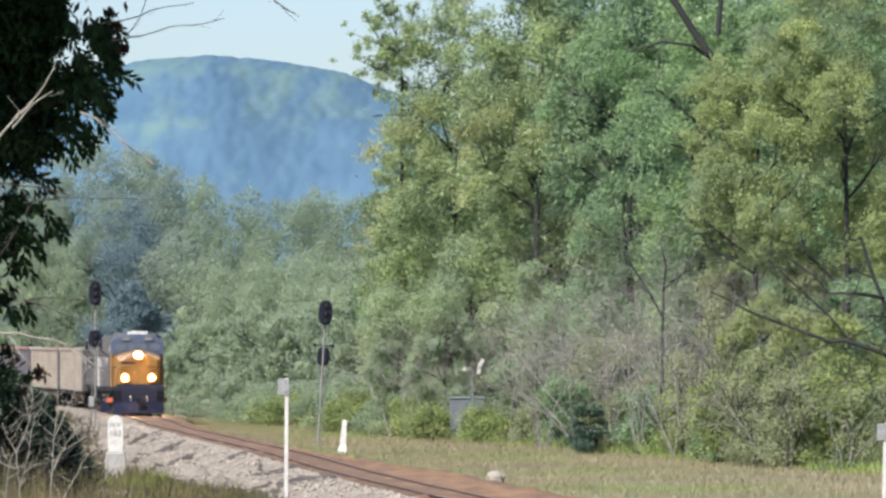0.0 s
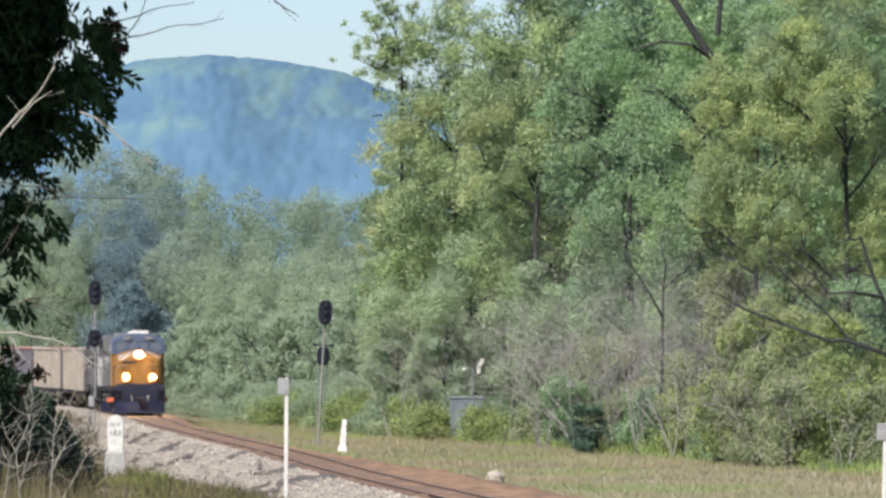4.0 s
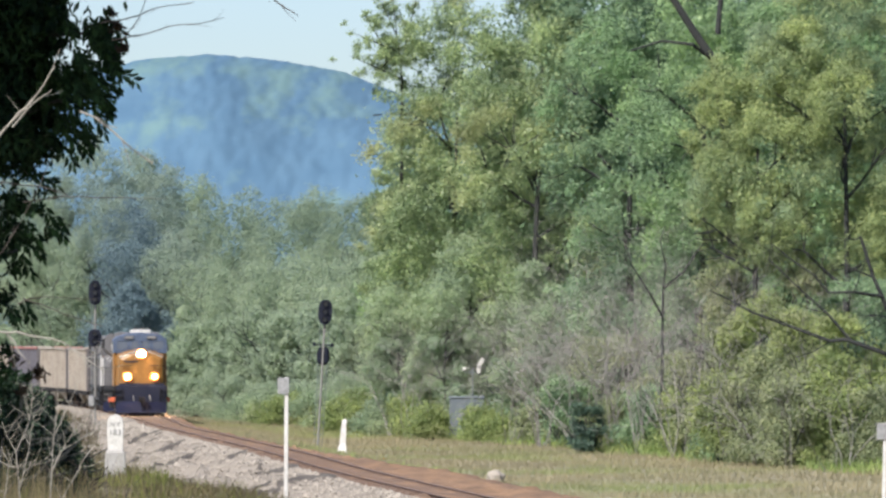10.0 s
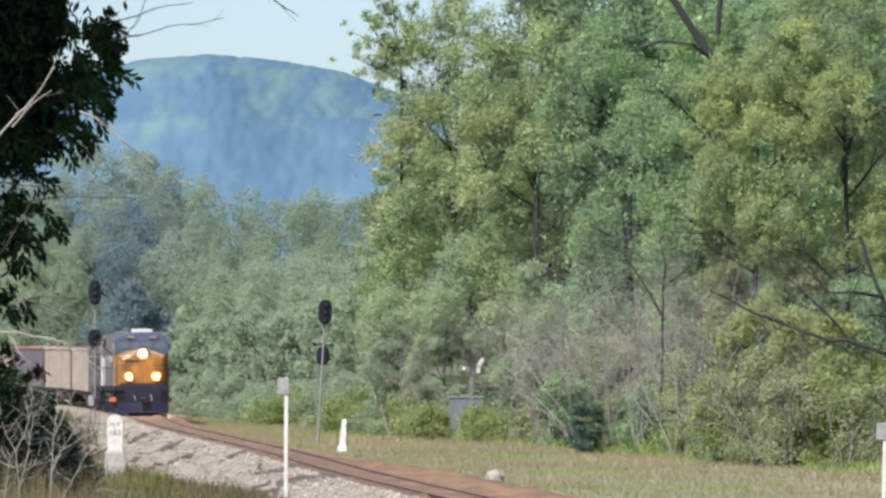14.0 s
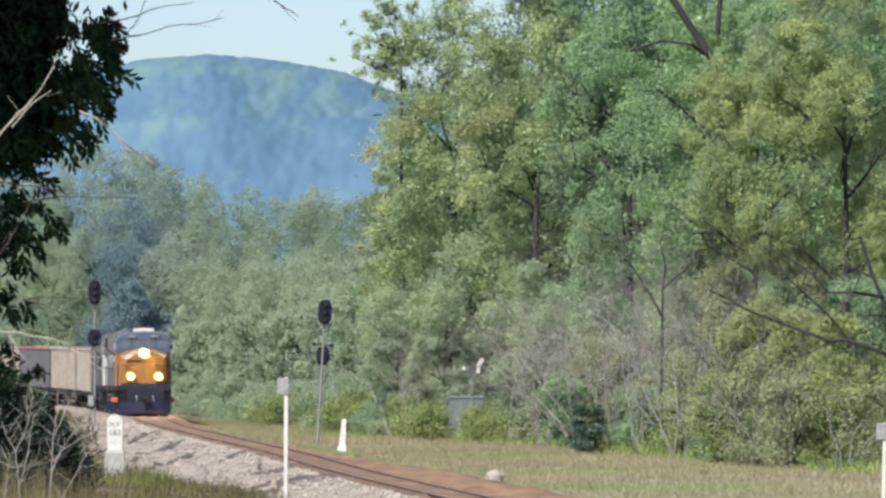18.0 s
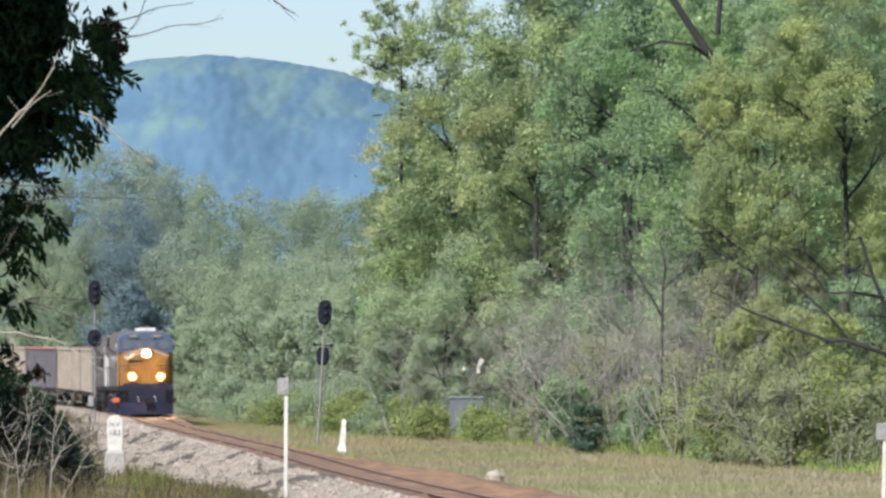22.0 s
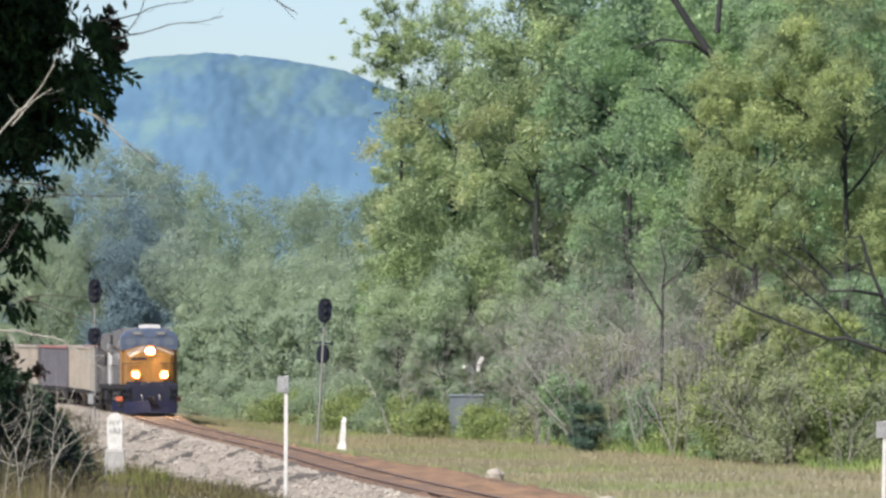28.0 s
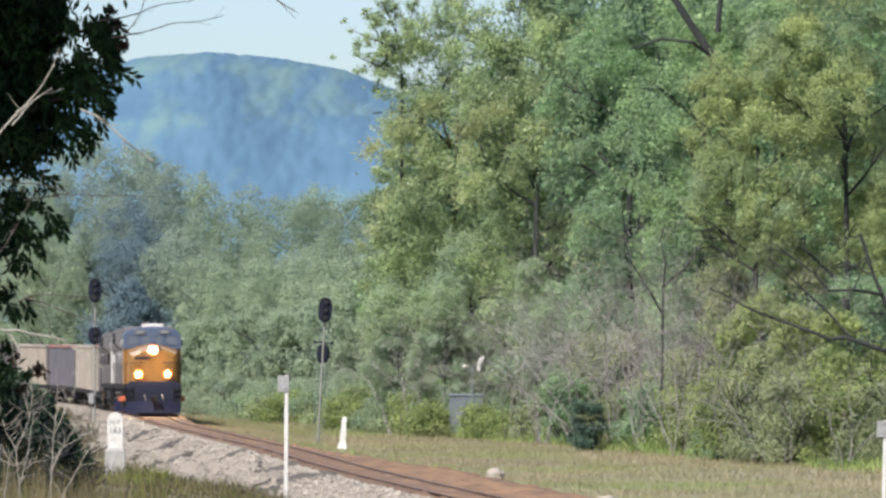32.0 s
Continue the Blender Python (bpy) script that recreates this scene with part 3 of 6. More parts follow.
# ---- distance ----
def far_hill():
    """A wooded hill on the horizon: a smooth rise covered in tree crowns."""
    t = thing("wooded_hill", pose(0, 0, 0), "distant wooded hill coloured blue-green for summer haze", "hill", kind="structure")
    prof = [(-900, 60), (-420, 105), (-300, 128), (-200, 147), (-165, 153), (-130, 155.5), (-90, 152), (-60, 147), (-38, 139), (-20, 132), (0, 122), (60, 105), (160, 92), (420, 80), (900, 60)]
    px, pz = [a for a, b in prof], [b for a, b in prof]
    xs = np.concatenate((np.arange(-900, -260, 16.0), np.arange(-260, 60, 1.8), np.arange(60, 900, 16.0)))
    ys = np.concatenate((np.arange(2480, 3040, 5.0), np.arange(3040, 3400, 30.0)))
    gx, gy = np.meshgrid(xs, ys)

    def top(x, y):
        ridge = np.interp(x * 3000 / y, px, pz)
        rise = smooth(2480, 3000, y)
        fold = 1 + 0.12 * np.sin(x * 0.021 + y * 0.004) * np.sin(y * 0.013 + 1.0) + 0.07 * np.sin(x * 0.05 + 2)
        return 4 + ridge * rise * (1 + (fold - 1) * (1 - rise) * 3 * rise)

    z = top(gx, gy)
    crowns = np.array([0.6 * noise.voronoi((a / 5.2, b / 5.0, c / 90.0))[0][0] + 0.4 * noise.voronoi((a / 11.0, b / 9.0, c / 120.0))[0][0] for a, b, c in zip(gx.ravel(), z.ravel(), gy.ravel())]).reshape(gx.shape)
    spurs = np.array([noise.noise((a / 38.0, b / 30.0, 5.0)) for a, b in zip(gx.ravel(), z.ravel())]).reshape(gx.shape)
    lump = np.sqrt(np.clip(1 - crowns * 1.1, 0, 1))
    z = z + 1.9 * lump - 0.2 + 4 * spurs * smooth(2480, 2600, gy) * (1 - 0.92 * smooth(2780, 2960, gy))
    gy = gy - 4.0 * lump
    v = np.stack((gx, gy, z), axis=-1).reshape(-1, 3)
    nx, ny = len(xs), len(ys)
    i = (np.arange(ny - 1)[:, None] * nx + np.arange(nx - 1)[None, :]).ravel()
    me = bpy.data.meshes.new("slope")
    me.from_pydata(v.tolist(), [], np.stack((i, i + 1, i + nx + 1, i + nx), axis=1).tolist())
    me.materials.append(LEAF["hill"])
    for p in me.polygons:
        p.use_smooth = True
    ob = new("slope", me)
    ob.parent = t


far_hill()


# ---- woods ----
def foot(x, y):
    return x, y, float(ground_z(x, y))


def woods():
    # far wood across the end of the line and the meadow
    # the dark bluish trees carry the gap's shade in their leaf colour
    for x, y, h, w, lf in (
            (-28.8, 430, 21.5, 10, "blue_mid"), (-26.0, 440, 21, 10, "blue_mid"), (-32.9, 425, 17, 9, "mid"), (-22.2, 425, 19.0, 8, "blue_mid"), (-20.7, 440, 18.8, 8, "mid"), (-36.4, 450, 19, 10, "blue_mid"), (-16.7, 410, 16.4, 8, "mid"), (-14.6, 420, 17.0, 8, "mid"), (-11.3, 405, 16.0, 8, "mid"), (-9.2, 415, 16.8, 8, "mid"), (-6.4, 390, 15.8, 8, "mid"), (-4.1, 370, 15.4, 8, "mid"), (-1.6, 350, 14, 8, "mid"), (-29.8, 405, 14, 7, "mid"), (-23.7, 390, 12.5, 6, "shade_mid"), (-19.6, 390, 13, 8, "blue_mid"), (-16.9, 385, 11, 8, "mid"), (-14.2, 380, 10.5, 8, "mid"), (-11.7, 375, 11, 8, "mid"), (-8.8, 370, 11, 8, "mid"), (-6.2, 360, 10.5, 8, "mid"), (-21.9, 392, 14.5, 5.5, "shade_mid"), (-23.4, 398, 16.0, 5.5, "shade_mid"), (-27.6, 421, 17.5, 7.5, "blue_mid")):
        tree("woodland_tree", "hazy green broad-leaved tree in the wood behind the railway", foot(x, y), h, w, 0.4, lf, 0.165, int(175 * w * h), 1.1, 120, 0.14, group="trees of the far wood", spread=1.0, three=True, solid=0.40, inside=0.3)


woods()


def right_wood():
    def tall(foot_at, h, w, low, lf, size, n, cl, cn, tr):
        tree("tall_tree", {"cotton": "tall yellow-green cottonwood with glinting leaves", "deep": "tall deep green broad-leaved tree", "green": "tall mid-green broad-leaved tree",
                           "willow": "fine-leaved olive-yellow willow tree"}[lf], foot_at, h, w, low, lf, size * (0.8 if size < 0.3 else 0.9), int(n * (1.75 if size < 0.3 else 0.8)), cl * 0.62, cn, tr * 0.7, group="trees beside the meadow", three=True, spread=1.3, solid=0.45 if size > 0.3 else 0.0, droop=0.8 if lf == "willow" else 0.0)

    tall(foot(0.45, 298.00), 25.0, 10.0, 5.0, "cotton", 0.2, 43400, 1.9, 85, 0.30)
    tall(foot(-2.1, 304.00), 18.5, 4.8, 4.0, "cotton", 0.2, 13600, 1.3, 40, 0.22)
    tall(foot(4.94, 290.00), 28, 9.0, 4.0, "cotton", 0.2, 46500, 1.9, 90, 0.34)
    tall(foot(9.38, 272.00), 27.0, 9.0, 3.0, "deep", 0.2, 43400, 1.9, 90, 0.36)
    tall(foot(12.74, 264.00), 26.0, 8.5, 3.0, "green", 0.2, 37200, 1.8, 80, 0.36)
    tall(foot(14.11, 242.00), 19.5, 6.6, 7.5, "willow", 0.15, 38000, 1.4, 70, 0.28)
    tall(foot(18.18, 240.00), 22.5, 8.0, 6.5, "willow", 0.15, 44000, 1.5, 80, 0.30)
    tall(foot(17.64, 258.00), 27.0, 9.0, 3.0, "green", 0.2, 37200, 1.8, 80, 0.34)
    tall(foot(21.40, 254.00), 27.0, 9.0, 3.0, "deep", 0.2, 31000, 1.8, 80, 0.34)
    tall(foot(7.49, 300.00), 27.0, 12.0, 2.0, "deep", 0.36, 25650, 2.2, 70, 0.34)
    tall(foot(3.30, 325.00), 24.0, 11.0, 2.0, "deep", 0.36, 23940, 2.2, 70, 0.34)
    tall(foot(13.21, 300.00), 29.0, 12.0, 2.0, "green", 0.36, 25650, 2.2, 70, 0.34)
    tall(foot(19.23, 295.00), 29.0, 12.0, 2.0, "deep", 0.36, 25650, 2.2, 70, 0.34)
    tall(foot(23.81, 290.00), 29.0, 12.0, 2.0, "deep", 0.36, 25650, 2.2, 70, 0.34)
    tall(foot(9.8, 314.00), 31.0, 13.0, 2.0, "green", 0.36, 25650, 2.2, 70, 0.34)
    tall(foot(16.2, 312.00), 32.0, 13.0, 2.0, "deep", 0.36, 25650, 2.2, 70, 0.34)
    tall(foot(22.6, 308.00), 32.0, 13.0, 2.0, "green", 0.36, 25650, 2.2, 70, 0.34)
    tall(foot(5.92, 318.00), 15.0, 12.0, 0.5, "green", 0.36, 20520, 2.2, 60, 0.3)
    tall(foot(10.76, 312.00), 15.0, 12.0, 0.5, "deep", 0.36, 20520, 2.2, 60, 0.3)
    tall(foot(16.38, 306.00), 15.0, 12.0, 0.5, "green", 0.36, 20520, 2.2, 60, 0.3)
    tall(foot(21.78, 300.00), 15.0, 12.0, 0.5, "deep", 0.36, 20520, 2.2, 60, 0.3)
    tall(foot(26.19, 296.00), 15.0, 10.0, 0.5, "green", 0.36, 17100, 2.2, 60, 0.3)
    tall(foot(0.56, 330.00), 14.0, 11.0, 0.5, "green", 0.36, 18810, 2.2, 60, 0.3)
    for foot_at, h, w, lf, size, n in (
            (foot(1.42, 292.00), 11.5, 5.5, "soft", 0.2, 18000), (foot(3.03, 298.00), 9.5, 4.5, "soft", 0.1875, 13200), (foot(-1.45, 312.00), 11.5, 7.0, "soft", 0.25, 15600), (foot(0.03, 287.00), 9.0, 5.0, "soft", 0.2, 13000), (foot(-2.46, 294.00), 8.5, 5.0, "soft", 0.2, 12000), (foot(4.85, 276.00), 7.5, 4.5, "soft", 0.2, 11000),
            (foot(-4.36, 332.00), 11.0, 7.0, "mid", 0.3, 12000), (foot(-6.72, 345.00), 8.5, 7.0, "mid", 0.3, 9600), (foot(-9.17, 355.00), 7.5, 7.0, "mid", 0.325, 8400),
            (foot(-12.03, 362.00), 7.0, 7.0, "mid", 0.325, 8400), (foot(-14.87, 366.00), 6.5, 7.0, "mid", 0.325, 8400), (foot(-17.29, 368.00), 6.0, 6.0, "mid", 0.325, 8400), (foot(-21.5, 374.00), 9.0, 5.5, "shade_mid", 0.3, 11000), (foot(-27.10, 404.00), 7.0, 6.5, "mid", 0.3, 9000)):
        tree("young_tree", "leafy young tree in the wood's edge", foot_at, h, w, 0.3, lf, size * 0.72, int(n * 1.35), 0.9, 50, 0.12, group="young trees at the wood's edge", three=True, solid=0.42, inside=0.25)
    def bush(foot_at, h, w, lf, n):
        shrub("shrub", {"deep": "dense deep green shrub at the wood's edge", "green": "leafy green shrub at the wood's edge", "olive": "tall olive-green shrub at the wood's edge",
                        "bright": "sunlit yellow-green shrub at the meadow's edge", "mid": "soft green shrub beyond the railway", "soft": "pale green shrub at the wood's edge"}[lf], foot_at, h, w, lf, 0.155, int(n * 1.2), 0.85, 32, three=True)

    bush(foot(4.43, 287.00), 10, 5.5, "soft", 11600)
    bush(foot(7.04, 282.00), 9.5, 6, "green", 11600)
    bush(foot(9.74, 274.00), 9.5, 6, "deep", 11600)
    bush(foot(11.90, 264.00), 9.0, 6, "green", 11600)
    bush(foot(12.13, 246.00), 6.0, 4, "olive", 10440)
    bush(foot(13.64, 236.00), 7.6, 4.4, "bright", 13919)
    bush(foot(15.61, 232.00), 7.2, 4.4, "bright", 13919)
    bush(foot(17.3, 228.00), 6.9, 4.8, "bright", 13000)
    bush(foot(10.64, 254.00), 4.2, 4, "olive", 9280)
    bush(foot(14.36, 224.00), 4.3, 3.0, "olive", 8000)
    bush(foot(18.23, 222.00), 4.0, 3.5, "olive", 9280)
    bush(foot(-0.29, 300.00), 3.4, 4.0, "bright", 6959)
    bush(foot(-2.76, 310.00), 4.0, 5.0, "soft", 6959)
    bush(foot(3.49, 284.00), 1.9, 3.5, "bright", 5220)
    bush(foot(5.32, 278.00), 1.7, 3.5, "bright", 5220)
    bush(foot(2.34, 284.00), 2.0, 1.8, "green", 4640)
    bush(foot(8.76, 262.00), 1.6, 3.2, "bright", 4640)
    bush(foot(12.89, 236.00), 2.2, 3.6, "green", 5220)
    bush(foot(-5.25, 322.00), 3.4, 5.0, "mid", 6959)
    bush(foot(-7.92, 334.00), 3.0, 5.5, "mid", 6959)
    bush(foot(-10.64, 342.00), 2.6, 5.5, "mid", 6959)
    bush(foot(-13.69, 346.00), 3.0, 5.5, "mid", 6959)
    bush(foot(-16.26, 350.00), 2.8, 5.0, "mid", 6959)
    bush(foot(5.07, 272.00), 2.6, 3.0, "olive", 5800)
    bush(foot(8.35, 258.00), 3.0, 3.2, "olive", 6959)
    bush(foot(9.76, 252.00), 3.4, 3.4, "green", 6959)
    bush(foot(11.22, 246.00), 3.2, 3.2, "bright", 6959)
    bush(foot(6.03, 264.00), 3.8, 3.2, "green", 6959)
    bush(foot(7.83, 268.00), 6.0, 4.5, "olive", 6959)
    bush(foot(10.22, 264.00), 7.0, 4.5, "olive", 6959)
    bush(foot(5.21, 280.00), 6.5, 4.5, "olive", 6959)
    bush(foot(11.93, 232.00), 4.2, 3.2, "bright", 6959)
    bush(foot(16.02, 224.00), 4.2, 3.2, "bright", 6959)
    bush(foot(13.41, 228.00), 5.2, 2.6, "olive", 6959)
    bush(foot(13.2, 246.00), 9.5, 4.5, "olive", 12000)
    bush(foot(16.3, 241.00), 9.5, 5.0, "olive", 12000)
    bush(foot(18.9, 238.00), 9.0, 4.5, "deep", 11000)
    bush(foot(-1.50, 290.00), 2.6, 4.0, "bright", 6959)
    bush(foot(-2.92, 294.00), 2.4, 4.0, "soft", 6959)
    bush(foot(-5.0, 306.00), 2.6, 4.5, "bright", 6000)
    bush(foot(-0.75, 282.00), 2.0, 2.3, "bright", 4200)
    bush(foot(-7.5, 318.00), 2.4, 4.5, "soft", 6000)
    bush(foot(-9.6, 326.00), 2.2, 4.5, "bright", 6000)
    bush(foot(-12.2, 332.00), 2.0, 4.5, "soft", 6000)
    bush(foot(1.95, 277.00), 1.9, 1.9, "bright", 4000)
    bush(foot(2.75, 275.00), 1.5, 2.4, "bright", 4000)
    shrub("dark_bush", "compact dark blue-green bush at the meadow's edge", foot(6.81, 252.00), 2.6, 2.2, "blue_bush", 0.10, 9000, 0.45, 26)
    for foot_at, h, sp, st in ((foot(6.13, 268.00), 9.0, 0.55, 4), (foot(8.13, 264.00), 9.5, 0.6, 5), (foot(9.99, 258.00), 10.0, 0.6, 5), (foot(4.26, 276.00), 7.0, 0.5, 6),
                               (foot(11.70, 248.00), 7.0, 0.6, 6), (foot(-2.19, 300.00), 6.5, 0.4, 6), (foot(13.41, 228.00), 6.5, 0.6, 5), (foot(6.99, 258.00), 9.5, 0.7, 7), (foot(8.80, 255.00), 9.5, 0.7, 7), (foot(4.95, 266.00), 8.0, 0.6, 6)):
        bare_shrub("brushwood", "tangle of leafless grey brushwood at the wood's edge", foot_at, h, sp, st, 0.034, "dead_wood", 3)
    for foot_at, h, sp, st in ((foot(5.0, 260.00), 8.0, 0.7, 4), (foot(6.8, 257.00), 10.5, 0.6, 4), (foot(8.3, 254.00), 12.0, 0.6, 5), (foot(9.5, 250.00), 13.0, 0.6, 5), (foot(10.8, 244.00), 12.5, 0.6, 5),
                               (foot(12.0, 239.00), 8.5, 0.7, 5), (foot(12.2, 243.00), 12.5, 0.6, 4), (foot(14.8, 234.00), 9.5, 0.7, 4), (foot(17.0, 231.00), 10.0, 0.7, 4), (foot(14.2, 226.00), 6.5, 0.8, 4), (foot(16.4, 221.00), 6.0, 0.8, 4), (foot(3.2, 272.00), 6.5, 0.6, 4), (foot(-1.6, 286.00), 7.5, 0.35, 5), (foot(-2.6, 291.00), 7.0, 0.35, 4), (foot(-0.3, 284.50), 6.5, 0.35, 3)):
        bare_shrub("brushwood", "thin pale leafless brushwood standing before the shrubs", foot_at, h, sp, st, 0.024, "pale_brush", 3)
    for foot_at, h, sp, st in ((foot(9.01, 246.00), 8.0, 0.6, 3), (foot(10.69, 240.00), 8.5, 0.6, 3), (foot(12.32, 230.00), 8.0, 0.6, 3), (foot(15.98, 217.00), 6.5, 0.6, 2), (foot(14.47, 222.00), 6.0, 0.7, 2)):
        bare_shrub("dead_sapling", "pale leafless sapling standing before the shrubs", foot_at, h, sp, st, 0.019, "dead_wood", 3)
    # a dead tree whose dark limbs reach over the shrubs
    x, y = 19.00, 220.00
    t = thing("dead_tree", pose(*foot(x, y)), "dark leafless tree with limbs reaching over the shrubs", "tree")
    o = Vector(foot(x, y))
    for pts, r0, r1 in ((((x, y, o.z - 0.3), (18.81, 220.00, 3.14), (18.41, 220.00, 5.00), (17.72, 220.00, 6.63), (17.20, 220.00, 8.26)), 0.13, 0.06),
                        (((18.81, 220.00, 3.14), (18.05, 219.00, 3.51), (16.50, 219.00, 4.05), (15.87, 219.00, 3.98), (14.00, 219.00, 4.67), (12.63, 219.00, 5.18), (11.68, 219.00, 5.71), (10.94, 219.00, 6.04)), 0.11, 0.025),
                        (((16.82, 219.00, 3.93), (16.50, 219.00, 4.25), (15.78, 219.00, 5.09), (14.67, 219.00, 6.08), (13.35, 219.00, 7.34)), 0.07, 0.03),
                        (((18.14, 220.00, 5.81), (16.82, 219.00, 5.99), (15.78, 219.00, 5.97)), 0.08, 0.04),
                        (((15.78, 219.00, 5.97), (15.25, 219.00, 6.66), (14.21, 219.00, 7.38), (13.51, 219.00, 7.96)), 0.05, 0.025),
                        (((15.87, 219.00, 3.98), (15.20, 219.00, 3.56), (14.51, 219.00, 3.33)), 0.03, 0.015)):
        bm = bm_new()
        for a, b, k in zip(pts, pts[1:], range(9)):
            f0, f1 = k / (len(pts) - 1), (k + 1) / (len(pts) - 1)
            rod(bm, Vector(a) - o, Vector(b) - o, r0 + (r1 - r0) * f0, r0 + (r1 - r0) * f1, 8)
            if r0 < 0.2:
                limbs(bm, Vector(b) - o, (RNG.normal(0, 1), -0.3, RNG.normal(0.4, 0.6)), 1.4, r1 * 0.7, 1, 0.6, 3)
        part("limb", bm, M["bark"], t)
    x, y = 14.03, 262.00
    t = thing("leaning_tree", pose(*foot(x, y)), "dark leaning trunk with bare lower limbs among the foliage", "tree")
    o = Vector(foot(x, y))
    for pts, r0, r1 in ((((x, y, o.z - 0.3), (14.14, 259.00, 6.77), (13.41, 253.00, 13.40), (12.75, 251.00, 17.10), (11.79, 251.00, 18.51), (10.52, 251.00, 20.50)), 0.26, 0.16),
                        (((12.75, 251.00, 17.10), (11.67, 250.00, 17.84), (10.21, 250.00, 18.00), (8.76, 250.00, 17.53)), 0.10, 0.04), (((12.91, 251.00, 18.38), (13.04, 251.00, 19.97), (13.17, 251.00, 21.56)), 0.14, 0.1)):
        bm = bm_new()
        for a, b, k in zip(pts, pts[1:], range(9)):
            f0, f1 = k / (len(pts) - 1), (k + 1) / (len(pts) - 1)
            rod(bm, Vector(a) - o, Vector(b) - o, r0 + (r1 - r0) * f0, r0 + (r1 - r0) * f1, 8)
        part("limb", bm, M["bark"], t)
    # a forked dark stem behind the brushwood
    x, y = 10.16, 250.00
    t = thing("forked_tree", pose(*foot(x, y)), "slender dark forked stem standing in the brushwood", "tree")
    o = Vector(foot(x, y))
    for pts, r0, r1 in ((((x, y, o.z - 0.3), (10.26, 250.00, 4.04), (10.29, 250.00, 6.39), (11.25, 249.00, 7.22), (11.86, 249.00, 8.17), (12.28, 249.00, 8.70)), 0.075, 0.045),
                        (((10.26, 250.00, 5.09), (9.64, 249.00, 6.14), (8.80, 249.00, 7.46), (8.54, 249.00, 8.25)), 0.06, 0.02),
                        (((10.29, 250.00, 6.39), (10.38, 249.00, 7.46), (10.12, 249.00, 8.52), (10.33, 249.00, 9.31)), 0.05, 0.02)):
        bm = bm_new()
        for a, b, k in zip(pts, pts[1:], range(9)):
            f0, f1 = k / (len(pts) - 1), (k + 1) / (len(pts) - 1)
            rod(bm, Vector(a) - o, Vector(b) - o, r0 + (r1 - r0) * f0, r0 + (r1 - r0) * f1, 8)
        part("limb", bm, M["bark"], t)
    # a thin-crowned cottonwood whose sprays stand clear against the sky
    x, y = -2.51, 300.00
    t = thing("tall_tree", pose(*foot(x, y)), "thin-crowned cottonwood with loose sprays against the sky", "tree", "trees beside the meadow")
    o = Vector(foot(x, y))
    bm = bm_new()
    rod(bm, (0, 0, -0.3), Vector((-2.29, 300.00, 18.59)) - o, 0.16, 0.09, 9)
    sp = []
    for root, tip in (((-2.29, 300.00, 18.59), (-4.57, 300.00, 22.46)), ((-2.29, 300.00, 18.59), (-5.25, 299.00, 19.87)), ((-2.29, 300.00, 18.59), (-2.98, 300.00, 23.98)), ((-2.29, 300.00, 19.86), (-1.40, 301.00, 23.73)), ((-2.98, 300.00, 19.73), (-3.94, 300.00, 18.71)), ((-2.67, 300.00, 20.17), (-5.03, 299.00, 21.13)), ((-2.67, 300.00, 21.13), (-3.68, 300.00, 23.35))):
        a, b = Vector(root) - o, Vector(tip) - o
        rod(bm, a, b, 0.05, 0.012, 5)
        for k in range(15):
            f = (k + 1) / 15
            sp.append((*(a.lerp(b, f) + Vector(RNG.normal(0, 0.6, 3))), 0.55 - 0.25 * f))
    part("trunk", bm, M["bark"], t, "grey-brown bark")
    sp = np.array(sp)
    p, out, _ = clump_points(sp[:, :3], sp[:, 3], 14000, 0.9, 0.1)
    mesh_of("crown", leaves(p, out * 0.5, 0.12), 4, LEAF["cotton"], t)


right_wood()


# ---- the train ----
def wheelset(name, parent, y, r=0.5):
    """Two flanged wheels on an axle."""
    bm = bm_new()
    for s in (-1, 1):
        rod(bm, (s * 0.70, 0, 0), (s * 0.82, 0, 0), r, r, 24)
        rod(bm, (s * 0.67, 0, 0), (s * 0.70, 0, 0), r + 0.028, r + 0.028, 24)
        rod(bm, (s * 0.82, 0, 0), (s * 0.86, 0, 0), r * 0.45, r * 0.4, 16)
        for k in range(3):
            a = k * 2.1
            box(bm, (s * 0.83, math.cos(a) * r * 0.65, math.sin(a) * r * 0.65), (0.03, 0.06, 0.06))
    rod(bm, (-0.7, 0, 0), (0.7, 0, 0), 0.09, 0.09, 10)
    ob = part(name, bm, M["steel"], parent)
    ob.matrix_basis = pose(0, y, r)
    return ob


def bogie(parent, y, axles, pitch, label):
    """A truck frame with side frames, springs and axle boxes, under which the wheelsets turn."""
    bm = bm_new()
    n = axles
    span = pitch * (n - 1)
    for s in (-1, 1):
        box(bm, (s * 1.02, y, 0.78), (0.16, span + 0.9, 0.24), None, 0.03)
        box(bm, (s * 1.02, y, 0.5), (0.13, span * 0.35, 0.3), None, 0.02)
        for i in range(n):
            yy = y - span / 2 + i * pitch
            box(bm, (s * 1.03, yy, 0.52), (0.24, 0.34, 0.36), None, 0.03)
            for e in (-0.26, 0.26):
                rod(bm, (s * 1.05, yy + e, 0.42), (s * 1.05, yy + e, 0.78), 0.07, 0.07, 8)
    box(bm, (0, y, 0.82), (2.0, 0.5, 0.22), None, 0.03)
    part("truck_frame", bm, M["chassis"], parent, label)
    return [wheelset("wheelset", parent, y - span / 2 + i * pitch, 0.53 if n == 3 else 0.46) for i in range(n)]


